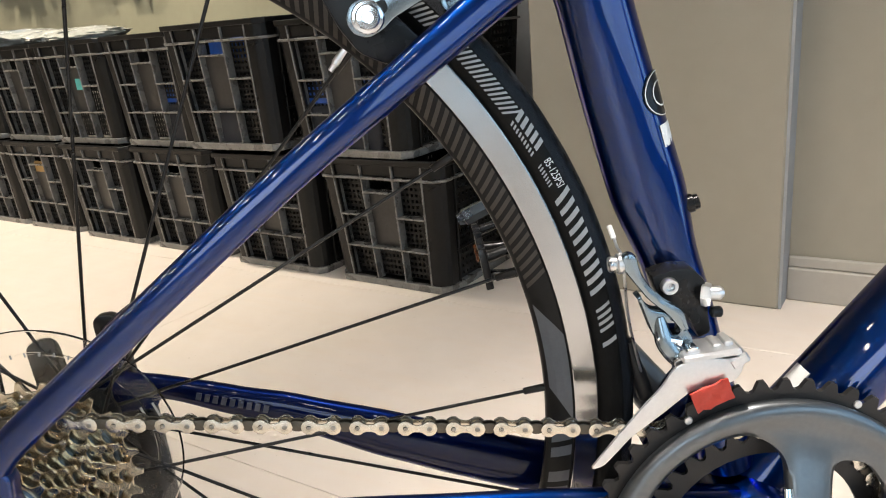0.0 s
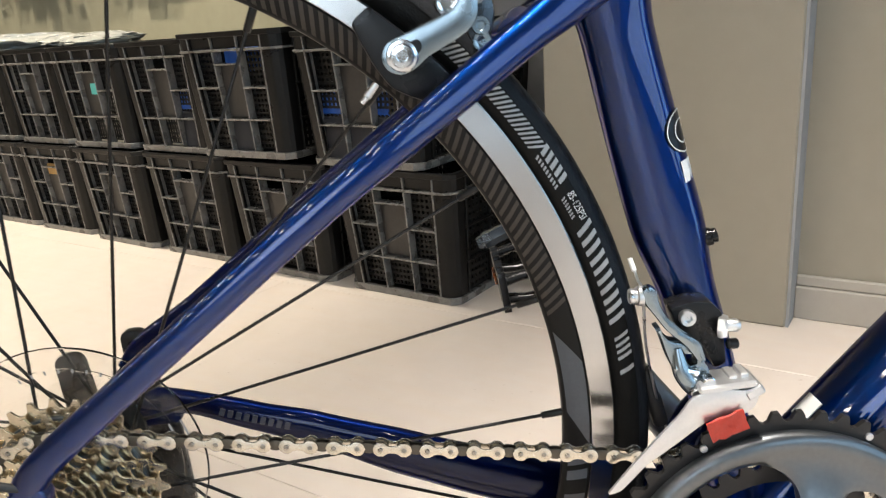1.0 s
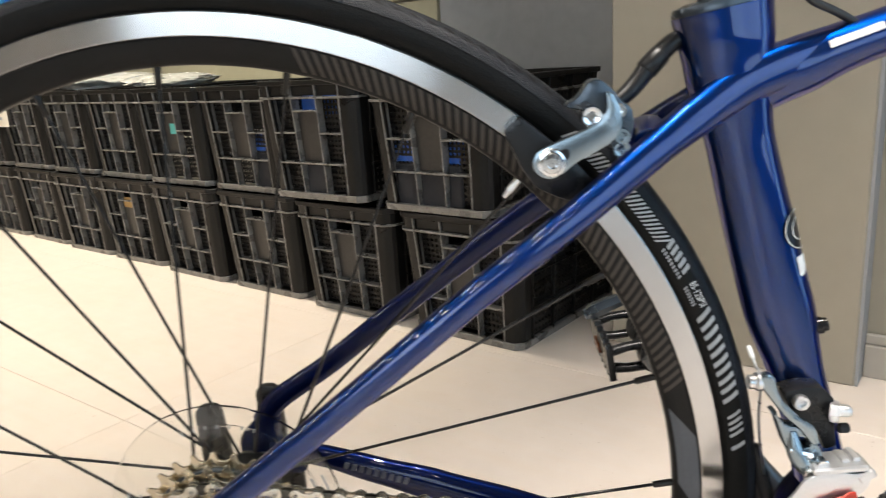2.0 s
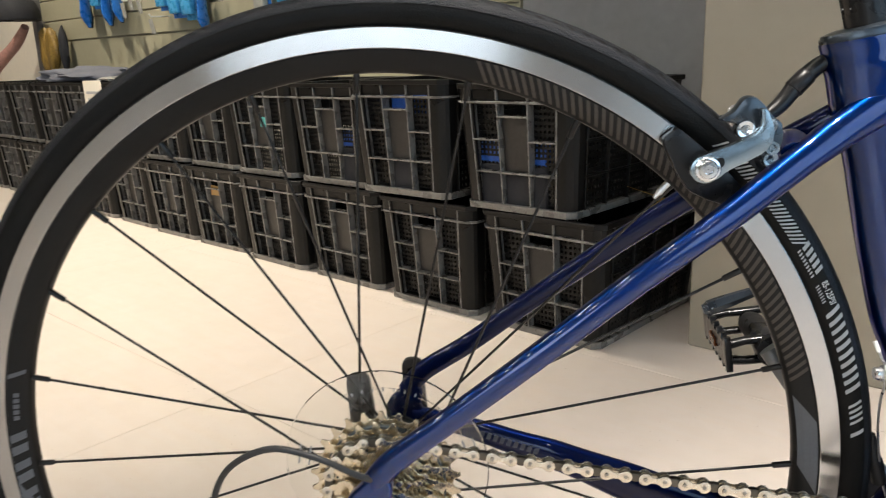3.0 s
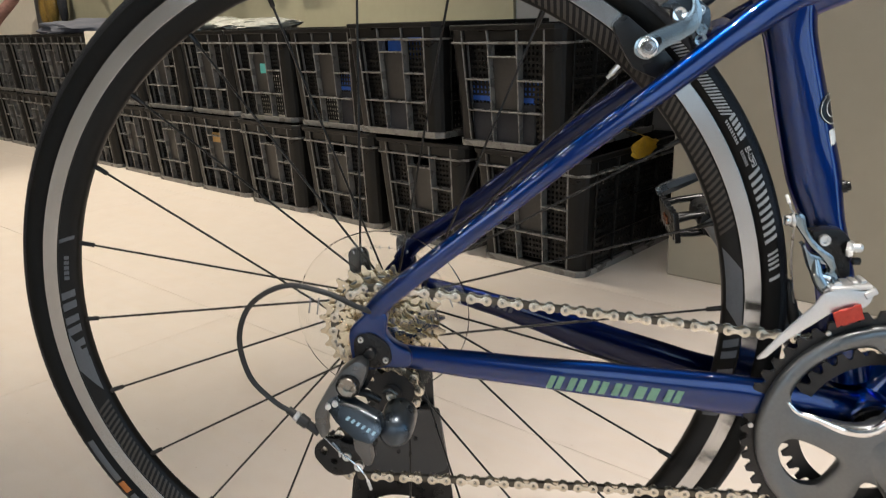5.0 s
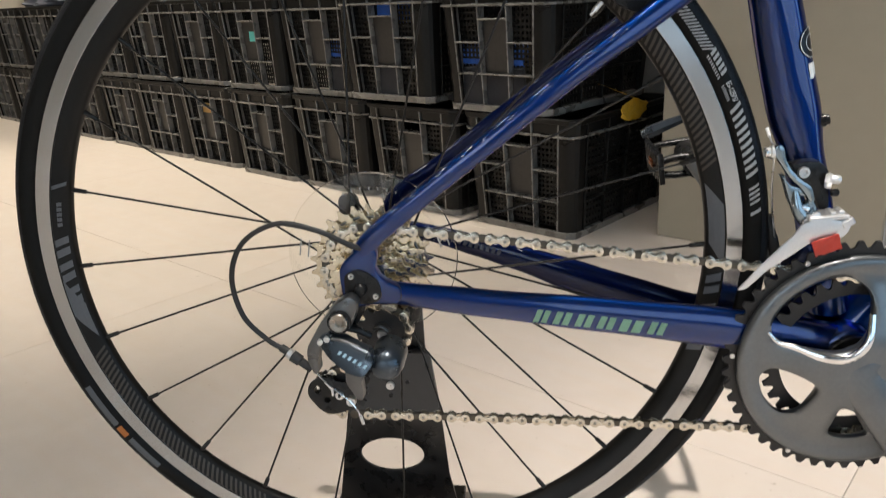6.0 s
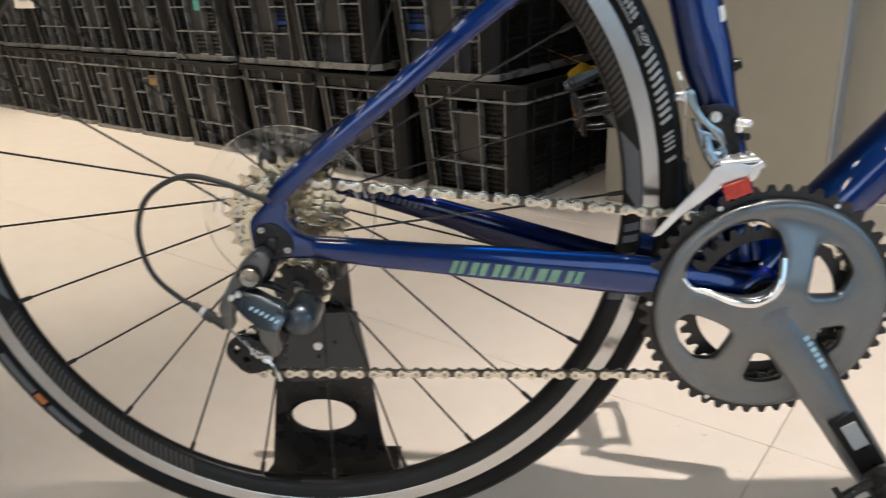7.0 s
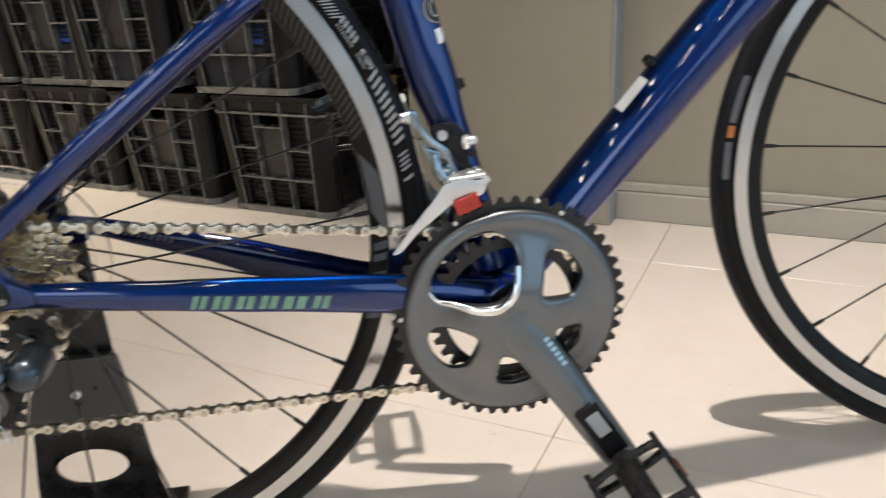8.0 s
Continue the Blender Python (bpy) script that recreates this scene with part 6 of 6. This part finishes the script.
# cable that runs down into the top tube, and the white line on its side
bm = bmesh.new()
tube(bm, smooth_path([(0.3380, -0.012, 0.6480), (0.3478, -0.011, 0.6355), (0.3607, -0.009, 0.6292), (0.3701, -0.007, 0.6245), (0.3790, -0.005, 0.6190)], 5), 0.0022, 10)
part("brake_cable", bm, "plastic", bike, "black brake cable entering the top tube", smooth=60)
bm = bmesh.new()
box(bm, (0.029, 0.0008, 0.0040), bevel=0.0002, m=pose(0.3710, -0.0158, 0.6160, -16, -17.5, 0))
part("top_tube_line", bm, "white", bike, "short white printed line on the top tube", smooth=0)

# ---- rear brake ----
bm = bmesh.new()
out = [(0.2150, 0.5880), (0.2240, 0.5930), (0.2290, 0.6010), (0.2350, 0.6020), (0.2410, 0.5970), (0.2470, 0.5890), (0.2520, 0.5860), (0.2535, 0.5770), (0.2510, 0.5660), (0.2430, 0.5620), (0.2390, 0.5680), (0.2400, 0.5760), (0.2330, 0.5830), (0.2230, 0.5860)]
plate(bm, rounded(out, 0.005), -0.0300, -0.0180, bevel=0.003)
brake = part("rear_brake", bm, "dkgrey", bike, "silver-grey dual-pivot rim brake with a black cable hose")
bm = bmesh.new()
plate(bm, rounded([(0.1975, 0.5594), (0.2003, 0.5665), (0.2135, 0.5718), (0.2250, 0.5760), (0.2334, 0.5800), (0.2373, 0.5852), (0.2363, 0.5953), (0.2402, 0.5945), (0.2447, 0.5847), (0.2448, 0.5757), (0.2400, 0.5692), (0.2288, 0.5630),
                   (0.2202, 0.5590), (0.2147, 0.5540), (0.2074, 0.5508), (0.2008, 0.5532)], 0.004), -0.0395, -0.0325, bevel=0.0016)
part("brake_arm", bm, "satin", brake, "satin silver brake arm", smooth=28)
bm = bmesh.new()
tube(bm, smooth_path([(0.2010, 0.0365, 0.5560), (0.2230, 0.037, 0.5690), (0.2390, 0.031, 0.5800), (0.2360, 0.020, 0.5900)], 6), 0.006, 14,
     radii=blend_radii([(0.0036, 0.0062), (0.0042, 0.0078), (0.0055, 0.0075), (0.004, 0.004)], 6), flat=True)
part("brake_arm", bm, "chrome", brake, "satin silver brake arm", smooth=60)
bm = bmesh.new()
lathe(bm, [(0.0074, 0.0030), (0.0076, 0.0), (0.0070, -0.0008), (0.0058, -0.0010), (0.0056, -0.0022), (0.0050, -0.0028), (0.0028, -0.0029), (0.0025, -0.0010), (0.0002, -0.0010)], 28, (0.2082, -0.0400, 0.5602))
part("pad_bolt", bm, "chrome", brake, "bright round pad bolt")
bm = bmesh.new()
plate(bm, rounded([(0.2105, 0.5655), (0.2163, 0.5678), (0.2180, 0.5632), (0.2138, 0.5592)], 0.0025), -0.0402, -0.0396)
part("arm_slot", bm, "black", brake)
for s in (-1, 1):
    bm = bmesh.new()
    n = 12
    out = [tuple(wheel_point(0.3140, radians(41.3 + 10.8 * k / n), 0)[i] for i in (0, 2)) for k in range(n + 1)] + \
          [tuple(wheel_point(r, radians(a), 0)[i] for i in (0, 2)) for r, a in ((0.3025, 52.6), (0.2925, 48.6), (0.2895, 46.0), (0.2935, 43.6), (0.3000, 41.4))]
    plate(bm, rounded(out, 0.003, 3), s * 0.0135, s * 0.0235, bevel=0.0015)
    part("pad_holder", bm, "black", brake, "black brake pad holder" if s < 0 else "", smooth=50)
    bm = bmesh.new()
    out = [tuple(wheel_point(r, radians(a), 0)[i] for i in (0, 2)) for r, a in ((0.3010, 41), (0.3120, 41), (0.3125, 46), (0.3120, 51), (0.3010, 51), (0.2998, 46))]
    plate(bm, out, s * 0.0112, s * 0.0140)
    part("brake_pad", bm, "rubber", brake)
for p, r, mt in (((0.2305, -0.0320, 0.5822), 0.0058, "chrome"), ((0.2445, -0.0330, 0.5845), 0.0040, "chrome"), ((0.2460, -0.0335, 0.5712), 0.0045, "satin"), ((0.2462, -0.0310, 0.5640), 0.0048, "satin")):
    bm = bmesh.new()
    bolt(bm, (p[0], p[1], p[2]), r, 0.010)
    part("brake_bolt", bm, mt, brake)
bm = bmesh.new()
tube(bm, smooth_path([(0.2460, -0.012, 0.5870), (0.2570, -0.006, 0.5950), (0.2680, -0.002, 0.6075), (0.2790, 0.0, 0.6170), (0.2860, 0.0, 0.6200)], 6), 0.004, 12,
     radii=blend_radii([0.0040, 0.0052, 0.0056, 0.0054, 0.0050], 6))
part("cable_hose", bm, "black", brake, "black rubber cable hose", smooth=60)
bm = bmesh.new()
tube(bm, [(0.2640, -0.0033, 0.6030), (0.2645, -0.0032, 0.6036), (0.2725, -0.0015, 0.6115), (0.2730, -0.0014, 0.6120)], 0.0072, 14, radii=[0.0056, 0.0062, 0.0060, 0.0055])
part("hose_ferrule", bm, "black", brake)
# brake mounting bridge between the stays
frame_tube("brake_bridge", [(0.262, -0.024, 0.566), (0.268, 0.0, 0.570), (0.262, 0.024, 0.566)], [(0.008, 0.008), (0.009, 0.009), (0.008, 0.008)], "paint", flat=False)

# ---- hub stand ----
stand = thing("display_stand", (-0.01, 0.085, 0), "black bent steel rear hub stand with an oval hole", "bicycle stand")
SY = 0.064


bm = bmesh.new()
out = rounded([(-0.086, 0.006), (-0.074, 0.022), (-0.058, 0.130), (-0.052, 0.170), (-0.030, 0.206), (0.0345, 0.2075), (0.0425, 0.145), (0.050, 0.060), (0.060, 0.014), (0.068, 0.006)], 0.004, 3)
hole = [(-0.0115 + 0.0345 * math.cos(a), 0.0840 + 0.0205 * math.sin(a)) for a in (2 * math.pi * k / 40 for k in range(40))]
plate(bm, out, SY, SY + 0.004, [hole], bevel=0.0008)
part("front_plate", bm, "standblack", stand, "tall black plate with an oval hole", smooth=30)
bm = bmesh.new()
box(bm, (0.146, 0.060, 0.005), bevel=0.0015, m=pose(-0.0105, SY + 0.028, 0.0030))
part("foot_plate", bm, "standblack", stand)
bm = bmesh.new()
plate(bm, rounded([(-0.060, 0.138), (-0.050, 0.172), (-0.031, 0.2065), (0.035, 0.2070), (0.0425, 0.140), (0.020, 0.130), (-0.040, 0.128)], 0.006), SY - 0.0030, SY - 0.0004)
part("upper_plate", bm, "dkplate", stand, "dark grey upper plate")
bm = bmesh.new()
plate(bm, rounded([(-0.018, 0.202), (0.028, 0.202), (0.026, 0.322), (0.006, 0.330), (-0.016, 0.322)], 0.006), 0.0765, 0.0815, bevel=0.001)
part("upright", bm, "standblack", stand, smooth=30)
bm = bmesh.new()
box(bm, (0.046, 0.018, 0.006), m=pose(0.005, SY + 0.009, 0.2030))
part("shoulder", bm, "standblack", stand)
for x, z0, z1, w, tilt in ((-0.0375, 0.312, 0.3735, 0.0115, -4), (0.0090, 0.312, 0.3880, 0.0100, -3)):
    bm = bmesh.new()
    h = z1 - z0
    out = rounded([(-w, 0), (w, 0), (w * 0.85, h), (-w * 0.85, h)], 0.010, 6)
    plate(bm, out, -0.004, 0.004, bevel=0.0015)
    bmesh.ops.transform(bm, matrix=pose(x, 0.0790, z0, 0, tilt, 0), verts=bm.verts)
    part("hook_finger", bm, "standblack", stand, "rounded black finger beside the hub", smooth=40)
bm = bmesh.new()
box(bm, (0.066, 0.006, 0.016), bevel=0.002, m=pose(-0.0130, 0.0790, 0.3180))
part("finger_bar", bm, "standblack", stand)
bm = bmesh.new()
disc(bm, (-0.008, SY - 0.0045, 0.1710), 0.0045, 0.004, sides=18, bevel=0.0008)
part("plate_bolt", bm, "alloy", stand, "silver bolt on the plate")
for p in ((-0.008, 0.1590), (0.010, 0.1750)):
    bm = bmesh.new()
    disc(bm, (p[0], SY - 0.0034, p[1]), 0.0022, 0.002, sides=12)
    part("plate_rivet", bm, "black", stand)

# quick-release skewer running through the hub to the stand
bm = bmesh.new()
tube(bm, [(0, -0.072, AZ), (0, 0.082, AZ)], 0.004, 12)
part("skewer", bm, "alloy", bike)

lay_tiles()
